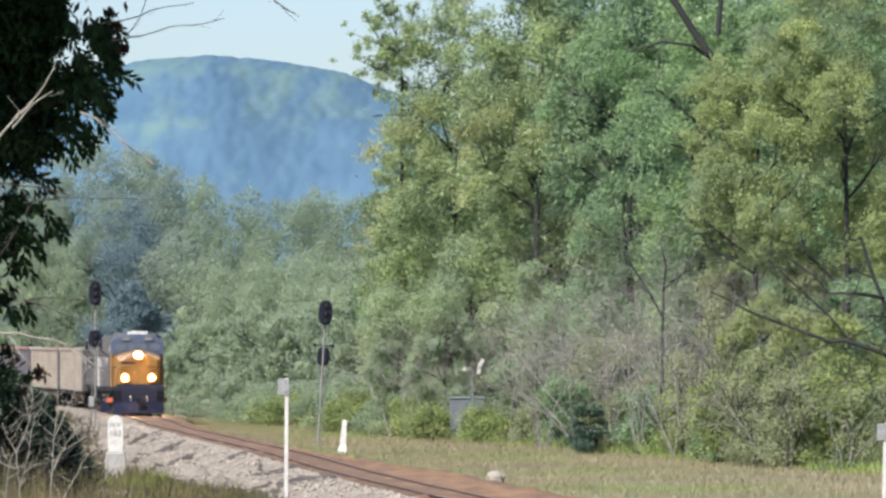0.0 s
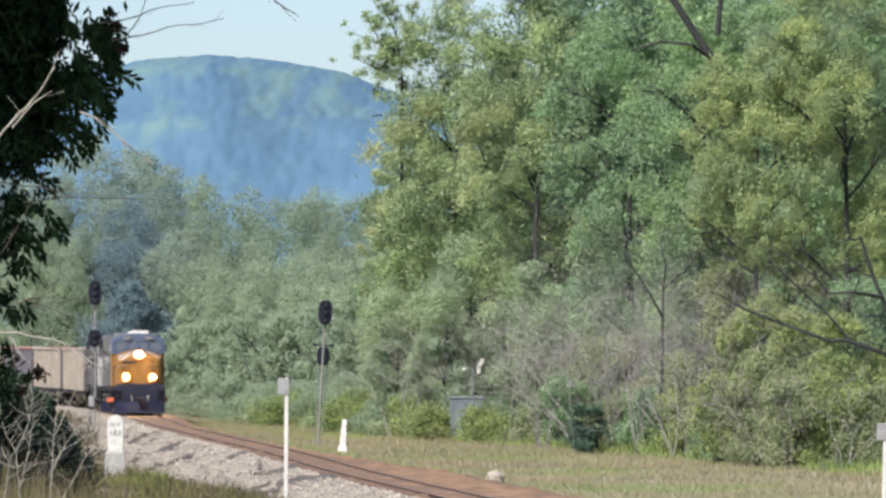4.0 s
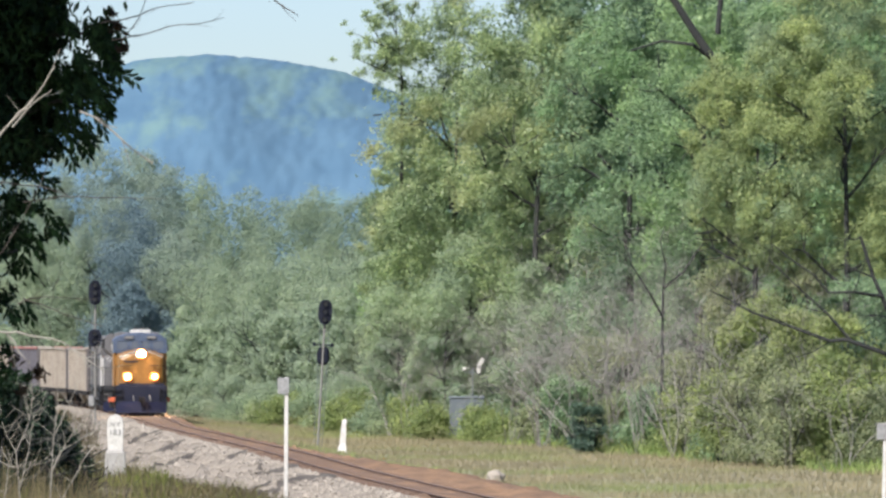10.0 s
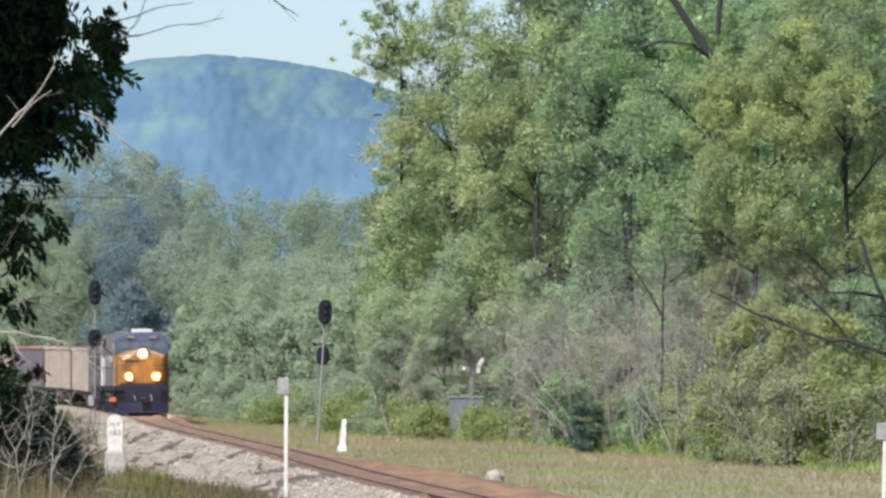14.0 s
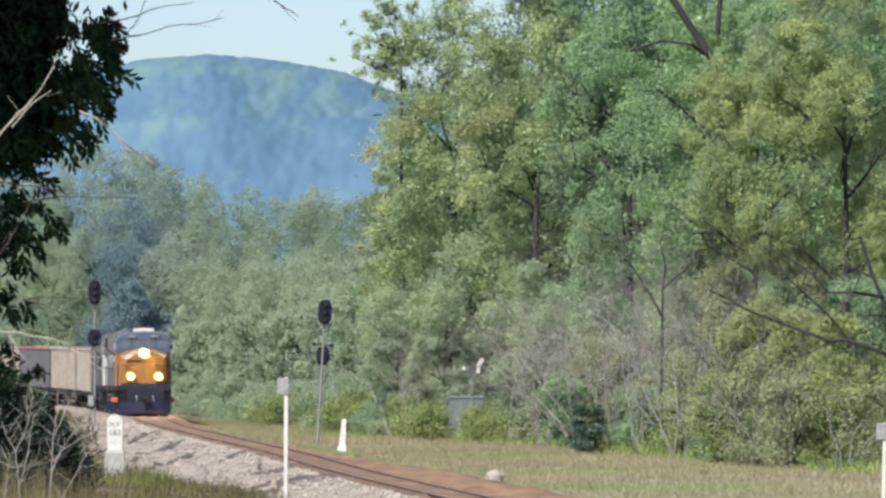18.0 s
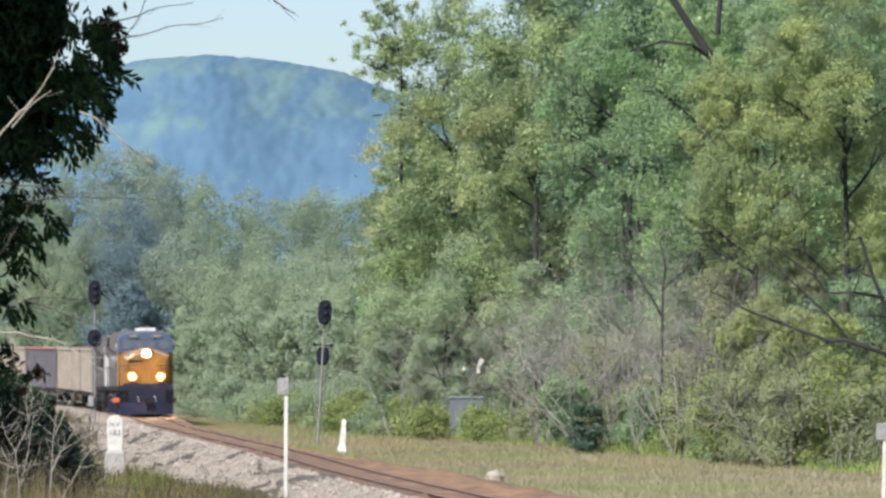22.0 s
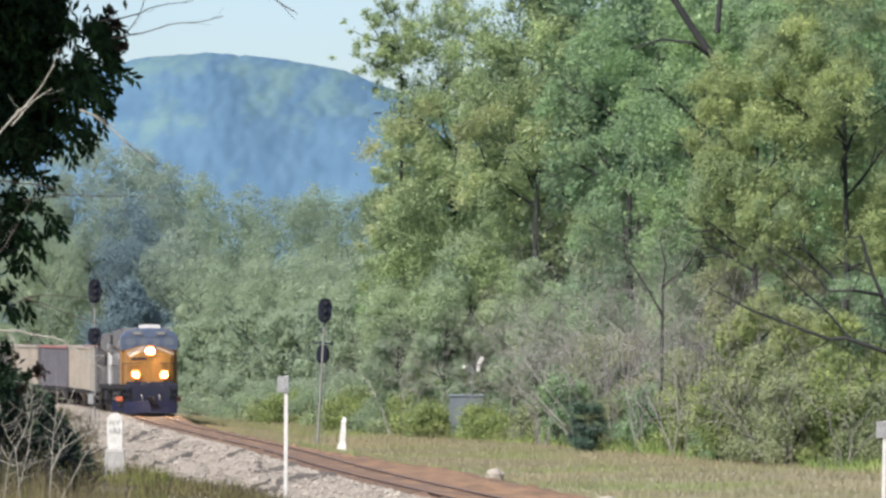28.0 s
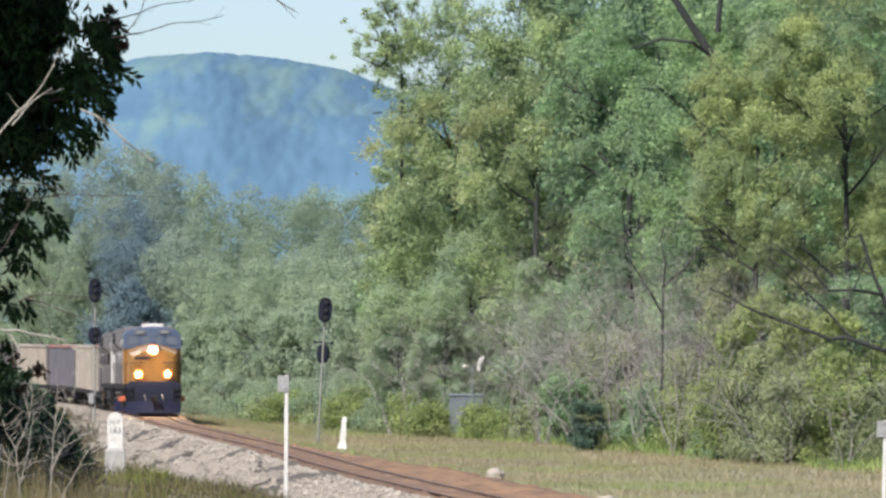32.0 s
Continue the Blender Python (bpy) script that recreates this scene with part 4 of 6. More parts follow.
def coupler(parent, y, way):
    bm = bm_new()
    box(bm, (0, y + way * 0.25, 0.86), (0.16, 0.6, 0.16), None, 0.02)
    box(bm, (0.05, y + way * 0.62, 0.86), (0.3, 0.26, 0.3), None, 0.05)
    box(bm, (-0.11, y + way * 0.76, 0.86), (0.1, 0.2, 0.28), None, 0.03)
    part("coupler", bm, M["chassis"], parent, "worn steel coupler")


def locomotive(paint, top, lamp, label, face):
    """A six-axle wide-cab diesel; face: nose, paint: cab sides, top: cab roof and pilot, lamp: its lenses."""
    t = thing("locomotive", Matrix(), label, "locomotive", "locomotives of the train")
    F = -11.0
    # frame and walkway
    bm = bm_new()
    box(bm, (0, 0.2, 1.40), (2.7, 20.6, 0.36), None, 0.03)
    box(bm, (0, 0.2, 1.60), (2.92, 21.2, 0.06))
    for s in (-1, 1):
        box(bm, (s * 1.42, 0.2, 1.5), (0.06, 20.4, 0.22))
    part("frame", bm, M["chassis"], t, "dark sill and walkway")
    # pilot with plough and steps
    bm = bm_new()
    box(bm, (0, F + 0.35, 1.12), (2.8, 0.12, 1.05), None, 0.03)
    part("pilot", bm, M[top], t, "pilot sheet")
    bm = bm_new()
    loft(bm, [[(s * 1.40, F + 0.25, 0.72), (s * 1.40, F + 0.05, 0.12), (s * 1.38, F + 0.16, 0.12), (s * 1.38, F + 0.35, 0.72)] if abs(s) > 0.1 else
              [(0, F - 0.12, 0.80), (0, F - 0.42, 0.14), (0, F - 0.30, 0.14), (0, F - 0.02, 0.80)] for s in (-1, 0, 1)])
    part("plough", bm, M["plough"], t, "grimy dark blue snow plough")
    for s in (-1, 1):
        bm = bm_new()
        for k in range(4):
            box(bm, (s * 1.24, F + 0.33, 0.45 + k * 0.30), (0.42, 0.32, 0.035))
        for e in (-0.2, 0.2):
            box(bm, (s * 1.24 + e, F + 0.33, 0.95), (0.02, 0.3, 1.15))
        part("steps", bm, M["chassis"], t, "corner steps")
        if lamp == "lamp":
            bm = bm_new()
            box(bm, (s * 1.46, F + 3.0, 0.86), (0.46, 1.1, 0.26), None, 0.03)
            part("side_step", bm, M["step_orange"], t, "orange side step")
    for s in (-0.45, 0.45):
        bm = bm_new()
        for k in range(5):
            rod(bm, (s + k * 0.03, F + 0.2 - 0.05 * math.sin(k), 1.1 - k * 0.12), (s + (k + 1) * 0.03, F + 0.2 - 0.05 * math.sin(k + 1), 1.1 - (k + 1) * 0.12), 0.03, 0.03, 6)
        part("air_hose", bm, M["black_paint"], t)
    coupler(t, F + 0.25, -1)
    coupler(t, 11.0, 1)
    # nose
    bm = bm_new()

    def ring(y, w, z1, z2, c=0.3):
        return [(-w, y, z1), (-w, y, z2 - c), (-w * 0.62, y, z2 - c * 0.4), (-0.3, y, z2), (0.3, y, z2), (w * 0.62, y, z2 - c * 0.4), (w, y, z2 - c), (w, y, z1)]
    loft(bm, [ring(F + 0.42, 1.02, 1.63, 3.36, 0.34), ring(F + 0.52, 1.18, 1.63, 3.50, 0.32), ring(F + 1.9, 1.32, 1.63, 3.68, 0.30)])
    nose = part("nose", bm, M[face], t, "sloping nose with rounded shoulders")
    # pale rods added to imitate the highlight on the nose's top edge
    bm = bm_new()
    crest = ring(F + 0.50, 1.19, 1.63, 3.51, 0.32)[1:7]
    for a, b in zip(crest, crest[1:]):
        rod(bm, a, b, 0.030, 0.030, 8)
    part("nose_highlight", bm, M["pale_paint"], nose, "pale rods painting the highlight along the nose's crest")
    bm = bm_new()
    box(bm, (0.42, F + 0.41, 2.45), (0.62, 0.04, 1.5), None, 0.015)
    part("nose_door", bm, M[face], t)
    # cab: lower yellow, upper blue with curved roof
    bm = bm_new()
    loft(bm, [[(-1.44, y, 1.63), (-1.46, y, 3.42), (1.46, y, 3.42), (1.44, y, 1.63)] for y in (F + 1.75, F + 4.3)])
    part("cab", bm, M[paint], t, "cab sides")
    bm = bm_new()

    def roof(y, d=0.0):
        return [(-1.46, y, 3.42), (-1.47, y, 4.14 - d), (-1.22, y, 4.38 - d), (-0.7, y, 4.52 - d), (0, y, 4.56 - d), (0.7, y, 4.52 - d), (1.22, y, 4.38 - d), (1.47, y, 4.14 - d), (1.46, y, 3.42)]
    loft(bm, [roof(F + 1.62, 0.05), roof(F + 1.75), roof(F + 4.3)])
    part("cab_roof", bm, M["cab_blue" if top == "blue" else top], t, "rounded cab top")
    for x, w in ((-0.99, 0.70), (-0.30, 0.5), (0.30, 0.5), (0.99, 0.70)):
        bm = bm_new()
        box(bm, (x, F + 1.63, 3.86), (w * 0.86, 0.03, 0.42), None, 0.01)
        part("windscreen", bm, M["glass"], t, "windscreen pane paled with sky and haze")
        bm = bm_new()
        for e in (-1, 1):
            box(bm, (x + e * w * 0.45, F + 1.62, 3.86), (0.05, 0.05, 0.52))
            box(bm, (x, F + 1.62, 3.86 + e * 0.235), (w * 0.9, 0.05, 0.05))
        part("window_frame", bm, M["cab_blue" if top == "blue" else top], t)
    for s in (-1, 1):
        for y in (F + 2.4, F + 3.5):
            bm = bm_new()
            box(bm, (s * 1.47, y, 3.80), (0.03, 0.72, 0.5), None, 0.01)
            part("side_window", bm, M["glass"], t)
        bm = bm_new()
        box(bm, (s * 1.53, F + 1.95, 3.72), (0.12, 0.06, 0.34), None, 0.02)
        part("mirror", bm, M["black_paint"], t)
    bm = bm_new()
    box(bm, (0.05, F + 2.7, 4.62), (1.1, 1.2, 0.2), None, 0.05)
    part("roof_unit", bm, M["white_paint"], t, "pale roof air-conditioning box")
    bm = bm_new()
    for k in (-0.2, 0, 0.2):
        rod(bm, (k, F + 3.9, 4.68 + abs(k) * 0.2), (k, F + 3.35, 4.68 + abs(k) * 0.2), 0.03, 0.10, 10)
    rod(bm, (-0.25, F + 3.9, 4.62), (0.25, F + 3.9, 4.62), 0.03, 0.03, 6)
    part("horn", bm, M["lamp_rim"], t)
    for s in (-1, 1):
        bm = bm_new()
        box(bm, (s * 0.62, F + 1.58, 4.28), (0.5, 0.06, 0.2), None, 0.015)
        nb = part("number_board", bm, M["engine_grey"], t)
        bm = bm_new()
        box(bm, (s * 0.62, F + 1.545, 4.28), (0.36, 0.012, 0.10))
        part("number_bar", bm, M["black_paint"], nb)
    # headlamps
    bm = bm_new()
    box(bm, (0, F + 0.52, 3.36), (0.72, 0.3, 0.50), None, 0.1)
    hl = part("headlight", bm, M["lamp_rim"], t, "twin headlight housing")
    for s in (-0.085, 0.085):
        bm = bm_new()
        rod(bm, (s, F + 0.38, 3.36), (s, F + 0.31, 3.36), 0.074, 0.068, 20)
        part("lens", bm, M[lamp], hl, "headlight lens")
    # disc added round the lenses; on the lit engine it glows as their halo
    bm = bm_new()
    disc_y = F + 0.375
    rod(bm, (0, disc_y, 3.36), (0, disc_y - 0.03, 3.36), 0.27, 0.26, 24)
    part("lamp_disc", bm, M["lamp_disc" if lamp == "lamp" else "lamp_rim"], hl, "round disc behind the lens")
    for s in (-0.74, 0.74):
        bm = bm_new()
        rod(bm, (s, F + 0.45, 2.12), (s, F + 0.28, 2.12), 0.16, 0.21, 20)
        dl = part("ditch_light", bm, M["lamp_rim"], t, "round ditch light")
        bm = bm_new()
        rod(bm, (s, F + 0.278, 2.12), (s, F + 0.262, 2.12), 0.23, 0.22, 20)
        part("lamp_disc", bm, M["lamp_disc" if lamp == "lamp" else "lamp_rim"], dl, "round disc behind the lens")
        bm = bm_new()
        rod(bm, (s, F + 0.29, 2.12), (s, F + 0.23, 2.12), 0.072, 0.064, 20)
        part("lens", bm, M[lamp], dl, "ditch light lens")
        bm = bm_new()
        box(bm, (s, F + 0.45, 1.8), (0.08, 0.08, 0.6))
        part("bracket", bm, M["chassis"], t)
    # dark lower band of the nose, and a plain emblem
    bm = bm_new()
    box(bm, (0, F + 0.36, 1.70), (2.5, 0.06, 0.12), None, 0.02)
    part("nose_band", bm, M[top], t, "dark band under the nose")
    bm = bm_new()
    box(bm, (-0.55, F + 0.405, 2.95), (0.75, 0.03, 0.10), None, 0.01)
    part("emblem_bar", bm, M[top], t, "plain dark emblem bar")
    # hood
    bm = bm_new()
    loft(bm, [[(-0.95, y, 1.63), (-0.95, y, 4.05), (-0.72, y, 4.32), (0.72, y, 4.32), (0.95, y, 4.05), (0.95, y, 1.63)] for y in (F + 4.3, F + 15.5)])
    part("hood", bm, M["engine_grey"], t, "long engine hood")
    for s in (-1, 1):
        for k in range(13):
            y = F + 4.75 + k * 0.82
            bm = bm_new()
            box(bm, (s * 0.965, y, 2.75), (0.035, 0.74, 1.9), None, 0.01)
            dr = part("hood_door", bm, M["engine_grey"], t)
            bm = bm_new()
            box(bm, (s * 0.99, y + 0.28, 2.7), (0.03, 0.05, 0.18))
            part("latch", bm, M["black_paint"], dr)
    bm = bm_new()
    loft(bm, [[(-0.98, y, 1.63), (-0.98, y, 3.3), (-1.52, y, 3.75), (-1.52, y, 4.42), (-1.2, y, 4.62), (1.2, y, 4.62), (1.52, y, 4.42), (1.52, y, 3.75), (0.98, y, 3.3), (0.98, y, 1.63)] for y in (F + 15.5, F + 20.6)])
    part("radiator", bm, M["engine_grey"], t, "flared radiator section")
    for s in (-1, 1):
        for k in range(10):
            bm = bm_new()
            box(bm, (s * 1.535, F + 15.9 + k * 0.48, 4.08), (0.04, 0.36, 0.52))
            part("radiator_louvre", bm, M["chassis"], t)
    bm = bm_new()
    box(bm, (0, F + 6.6, 4.42), (2.4, 3.4, 0.36), None, 0.08)
    part("brake_housing", bm, M["engine_grey"], t)
    bm = bm_new()
    box(bm, (0, F + 12.2, 4.46), (0.7, 1.2, 0.3), None, 0.05)
    part("exhaust_stack", bm, M["chassis"], t)
    # handrails
    for s in (-1, 1):
        for k in range(12):
            bm = bm_new()
            y = F + 4.8 + k * 1.45
            rod(bm, (s * 1.42, y, 1.62), (s * 1.42, y, 2.66), 0.022, 0.022, 6)
            part("handrail_post", bm, M["engine_grey"], t)
        bm = bm_new()
        rod(bm, (s * 1.42, F + 4.8, 2.66), (s * 1.42, F + 20.75, 2.66), 0.022, 0.022, 6)
        part("handrail", bm, M["engine_grey"], t)
        bm = bm_new()
        rod(bm, (s * 1.42, F + 0.3, 1.0), (s * 1.42, F + 0.3, 2.7), 0.022, 0.022, 6)
        rod(bm, (s * 1.42, F + 0.3, 2.7), (s * 0.5, F + 0.3, 2.72), 0.022, 0.022, 6)
        part("grab_rail", bm, M["chassis"], t)
    bm = bm_new()
    loft(bm, [[(-1.35, y, 1.25), (-1.4, y, 0.75), (-1.0, y, 0.35), (1.0, y, 0.35), (1.4, y, 0.75), (1.35, y, 1.25)] for y in (-3.2, 3.0)])
    part("fuel_tank", bm, M["chassis"], t)
    sets = []
    for y in (-6.9, 6.9):
        sets += bogie(t, y, 3, 1.85, "cast steel three-axle truck")
    return t, sets


def hopper(side, end, chord, label):
    """A ribbed open coal hopper on two trucks."""
    t = thing("hopper_car", Matrix(), label, "freight car", "coal hopper cars of the train")
    L, W = 7.0, 1.55
    bm = bm_new()
    loft(bm, [[(-W, y, 1.15), (-W, y, 3.80), (-W + 0.1, y, 3.80), (-W + 0.1, y, 2.6), (W - 0.1, y, 2.6), (W - 0.1, y, 3.80), (W, y, 3.80), (W, y, 1.15)] for y in (-L, L)])
    part("body", bm, M[side], t)
    for s in (-1, 1):
        for k in range(13):
            bm = bm_new()
            box(bm, (s * (W + 0.05), -L + 0.3 + k * 1.067, 2.45), (0.11, 0.12, 2.55))
            part("rib", bm, M[side], t)
        bm = bm_new()
        box(bm, (s * (W + 0.04), 0, 3.80), (0.14, 2 * L + 0.1, 0.14), None, 0.02)
        part("top_chord", bm, M[chord], t)
        bm = bm_new()
        box(bm, (s * (W - 0.05), 0, 1.0), (0.16, 2 * L + 0.8, 0.22), None, 0.02)
        part("side_sill", bm, M["chassis"], t)
    for e in (-1, 1):
        bm = bm_new()
        box(bm, (0, e * (L + 0.06), 2.47), (2 * W + 0.06, 0.1, 2.62), None, 0.02)
        en = part("end_sheet", bm, M[end], t)
        for x in (-1.05, -0.35, 0.35, 1.05):
            bm = bm_new()
            box(bm, (x, e * (L + 0.15), 2.45), (0.09, 0.1, 2.4))
            part("end_post", bm, M[end], en)
        bm = bm_new()
        for x in (-1.42, -1.02):
            rod(bm, (x, e * (L + 0.28), 1.0), (x, e * (L + 0.28), 3.75), 0.02, 0.02, 6)
        for k in range(8):
            rod(bm, (-1.42, e * (L + 0.28), 1.1 + k * 0.36), (-1.02, e * (L + 0.28), 1.1 + k * 0.36), 0.016, 0.016, 6)
        part("ladder", bm, M["chassis"], t)
        coupler(t, e * (L + 0.05), e)
    bm = bm_new()
    n = 22
    vs = [[bm.verts.new((x, -L + 0.1 + j * (2 * L - 0.2) / n, 3.25 + 0.42 * (1 - (x / 1.45) ** 2) * (0.75 + 0.25 * math.sin(j * 0.9)) + RNG.normal(0, 0.04))) for x in np.linspace(-1.44, 1.44, 9)] for j in range(n + 1)]
    for a, b in zip(vs, vs[1:]):
        for i in range(8):
            bm.faces.new((a[i], a[i + 1], b[i + 1], b[i]))
    part("coal_load", bm, M["coal"], t, "heaped black coal")
    for y in (-2.6, 2.6):
        bm = bm_new()
        loft(bm, [[(-1.3, y - 1.6, 1.05), (1.3, y - 1.6, 1.05), (1.3, y + 1.6, 1.05), (-1.3, y + 1.6, 1.05)], [(-0.9, y - 0.4, 0.32), (0.9, y - 0.4, 0.32), (0.9, y + 0.4, 0.32), (-0.9, y + 0.4, 0.32)]])
        part("discharge_hopper", bm, M[side], t)
    sets = []
    for y in (-5.3, 5.3):
        sets += bogie(t, y, 2, 1.75, "cast steel two-axle truck")
    return t, sets


loco, loco_wheels = locomotive("yellow", "blue", "lamp", "yellow and dark blue diesel freight locomotive with its headlights lit", "yellow")
second, second_wheels = locomotive("pale_paint", "engine_grey", "glass", "sooty grey second diesel locomotive with pale cab sides", "engine_grey")
cars = []
for side, end, chord, label in (("tan", "wagon_dark", "tan", "bleached tan ribbed coal hopper car with rust streaks"), ("tan", "wagon_dark", "tan", "bleached tan ribbed coal hopper car with rust streaks"),
                                ("wagon_grey", "wagon_dark", "oxide_red", "dark purplish-grey ribbed coal hopper car with a faded red top edge"), ("tan", "wagon_dark", "tan", "bleached tan ribbed coal hopper car with rust streaks"),
                                ("wagon_dark", "tan", "wagon_dark", "dark brown ribbed coal hopper car with a bleached tan end"), ("tan", "tan", "tan", "bleached tan ribbed coal hopper car with rust streaks")):
    cars.append(hopper(side, end, chord, label))


# ---- signals, posts and cases beside the line ----
def disc(bm, c, rx, rz, depth, n=28, y=0.0):
    """An upright oval plate facing south."""
    a = np.linspace(0, 2 * np.pi, n, endpoint=False)
    p = 2.6
    ring = [(c[0] + rx * math.copysign(abs(math.cos(t)) ** (2 / p), math.cos(t)), c[2] + rz * math.copysign(abs(math.sin(t)) ** (2 / p), math.sin(t))) for t in a]
    loft(bm, [[(x, c[1] + d, z) for x, z in ring] for d in (-depth / 2, depth / 2)])


def signal_head(t, z, rx, rz, lamps, y=-0.2, label="black oval signal head with hooded unlit lenses"):
    bm = bm_new()
    disc(bm, (0, y, z), rx, rz, 0.04)
    h = part("signal_head", bm, M["signal_black"], t, label)
    bm = bm_new()
    box(bm, (0, y + 0.14, z), (rx * 1.2, 0.22, rz * 1.6), None, 0.03)
    part("housing", bm, M["signal_black"], h)
    for k in range(lamps):
        zz = z + (k - (lamps - 1) / 2) * 0.36
        bm = bm_new()
        rod(bm, (0, y - 0.02, zz), (0, y - 0.05, zz), 0.10, 0.10, 16)
        part("lens", bm, M["glass"], h, "dark unlit lens")
        bm = bm_new()
        arc = np.linspace(-0.3, math.pi + 0.3, 12)
        loft(bm, [[(0.13 * math.cos(a), y - 0.02 - d * (0.5 + 0.5 * max(0, math.sin(a))), zz + 0.13 * math.sin(a)) for a in arc] for d in (0, 0.26)], False)
        part("visor", bm, M["signal_black"], h)
    return h


def ladder(t, x, y, z0, z1):
    bm = bm_new()
    for e in (-0.2, 0.2):
        box(bm, (x + e, y, (z0 + z1) / 2), (0.022, 0.04, z1 - z0))
    part("ladder_rail", bm, M["case"], t)
    for k in range(int((z1 - z0) / 0.3)):
        bm = bm_new()
        rod(bm, (x - 0.2, y, z0 + 0.15 + k * 0.3), (x + 0.2, y, z0 + 0.15 + k * 0.3), 0.012, 0.012, 5)
        part("ladder_rung", bm, M["case"], t)


def mast(t, h, r=0.055):
    bm = bm_new()
    rod(bm, (0, 0, 0), (0, 0, h), r, r * 0.85, 12)
    part("mast", bm, M["mast_grey"], t, "weathered grey tube mast")
    bm = bm_new()
    rod(bm, (0, 0, h), (0, 0, h + 0.12), r * 0.9, 0.02, 10)
    part("mast_cap", bm, M["galvanised"], t)
    bm = bm_new()
    box(bm, (0, 0, -0.1), (0.7, 0.7, 0.5), None, 0.04)
    part("base", bm, M["concrete"], t, "concrete foundation block")


def signals():
    a = thing("railway_signal", pose(-17.08, 262.00, -0.75), "two-headed black railway signal on a pale mast beside the train", "railway signal", "railway signals")
    mast(a, 7.4)
    signal_head(a, 7.05, 0.32, 0.60, 3)
    signal_head(a, 4.83, 0.34, 0.43, 2)
    ladder(a, 0.0, 0.32, 0.2, 6.6)
    bm = bm_new()
    box(bm, (-0.18, 0, 1.75), (0.26, 0.3, 0.5), None, 0.02)
    part("junction_box", bm, M["galvanised"], a, "pale steel junction box")
    bm = bm_new()
    for e in (-0.34, 0.34):
        box(bm, (e, 0.45, 3.9), (0.04, 0.9, 0.05))
    box(bm, (0, 0.5, 3.88), (0.75, 0.9, 0.04))
    part("platform", bm, M["galvanised"], a, "small grated service platform")
    b = thing("railway_signal", pose(-5.85, 248.00, -1.35, 0, 3.2, 0), "railway signal with a black oval head on a leaning pale mast", "railway signal", "railway signals")
    mast(b, 7.0)
    signal_head(b, 6.65, 0.33, 0.58, 3)
    ladder(b, 0.0, 0.34, 0.2, 6.2)
    # the lower head looks the other way, with its cage and brackets
    bm = bm_new()
    disc(bm, (0.0, 0.3, 4.62), 0.30, 0.44, 0.05)
    h = part("signal_head", bm, M["signal_black"], b, "black signal head seen from behind")
    bm = bm_new()
    for e in (-0.15, 0.15):
        box(bm, (e, 0.12, 4.6), (0.17, 0.24, 0.62), None, 0.03)
    part("housing", bm, M["signal_black"], h)
    bm = bm_new()
    rod(bm, (-0.42, 0, 5.12), (0.42, 0, 5.12), 0.03, 0.03, 8)
    for e in (-0.42, 0.40):
        rod(bm, (e, 0, 5.06), (e, 0, 5.22), 0.08, 0.06, 10)
    part("cross_arm", bm, M["signal_black"], b)


def marker(foot, label, lean):
    """A thin white post with a small square plate beside its top."""
    z = float(ground_z(foot[0], foot[1]))
    top = foot[2]
    t = thing("marker_post", pose(foot[0], foot[1], z - 0.3, 0, lean, 0), label, "marker post", "white marker posts")
    h = top - z + 0.3
    bm = bm_new()
    box(bm, (0, 0, h / 2), (0.085, 0.085, h), None, 0.012)
    part("post", bm, M["white_paint"], t, "white painted square wooden post")
    bm = bm_new()
    box(bm, (-0.07, -0.06, h - 0.19), (0.25, 0.02, 0.36), None, 0.006)
    part("plate", bm, M["galvanised"], t, "small grey-white metal plate")
    bm = bm_new()
    for e in (-0.1, 0.1):
        rod(bm, (-0.02, -0.085, h - 0.19 + e), (-0.02, -0.06, h - 0.19 + e), 0.012, 0.012, 6)
    part("bolts", bm, M["rust"], t)


def milepost():
    x, y = -8.29, 135.00
    z = float(ground_z(x, y))
    t = thing("mile_post", pose(x, y, z - 0.15), "white-topped concrete milepost with faded black figures in the weeds", "milepost")
    bm = bm_new()
    w = 0.24
    prof = [(-w, 0.85), (-w, 1.62), (-w * 0.9, 1.72), (-w * 0.6, 1.80), (0, 1.835), (w * 0.6, 1.80), (w * 0.9, 1.72), (w, 1.62), (w, 0.85)]
    prof = [(a * (1 if b > 1 else 0.95) * 0.82, b) for a, b in prof]
    loft(bm, [[(a, d, b) for a, b in prof] for d in (-0.11, 0.11)])
    part("shaft", bm, M["white_paint"], t, "white painted slab with a rounded top")
    bm = bm_new()
    loft(bm, [[(-0.26, -0.18, 0), (0.26, -0.18, 0), (0.26, 0.18, 0), (-0.26, 0.18, 0)], [(-0.245, -0.17, 0.86), (0.245, -0.17, 0.86), (0.245, 0.17, 0.86), (-0.245, 0.17, 0.86)], [(-0.20, -0.13, 0.93), (0.20, -0.13, 0.93), (0.20, 0.13, 0.93), (-0.20, 0.13, 0.93)]])
    part("base_block", bm, M["concrete"], t, "grey weathered concrete foot")
    for txt, zz, size in (("N Y", 1.60, 0.16), ("183", 1.38, 0.21)):
        cu = bpy.data.curves.new("figures", "FONT")
        cu.body, cu.size, cu.extrude, cu.align_x = txt, size, 0.004, "CENTER"
        ob = new("figures", cu)
        ob.parent = t
        ob.matrix_basis = pose(0, -0.118, zz - 0.07, 90, 0, 0)
        cu.materials.append(M["black_paint"])


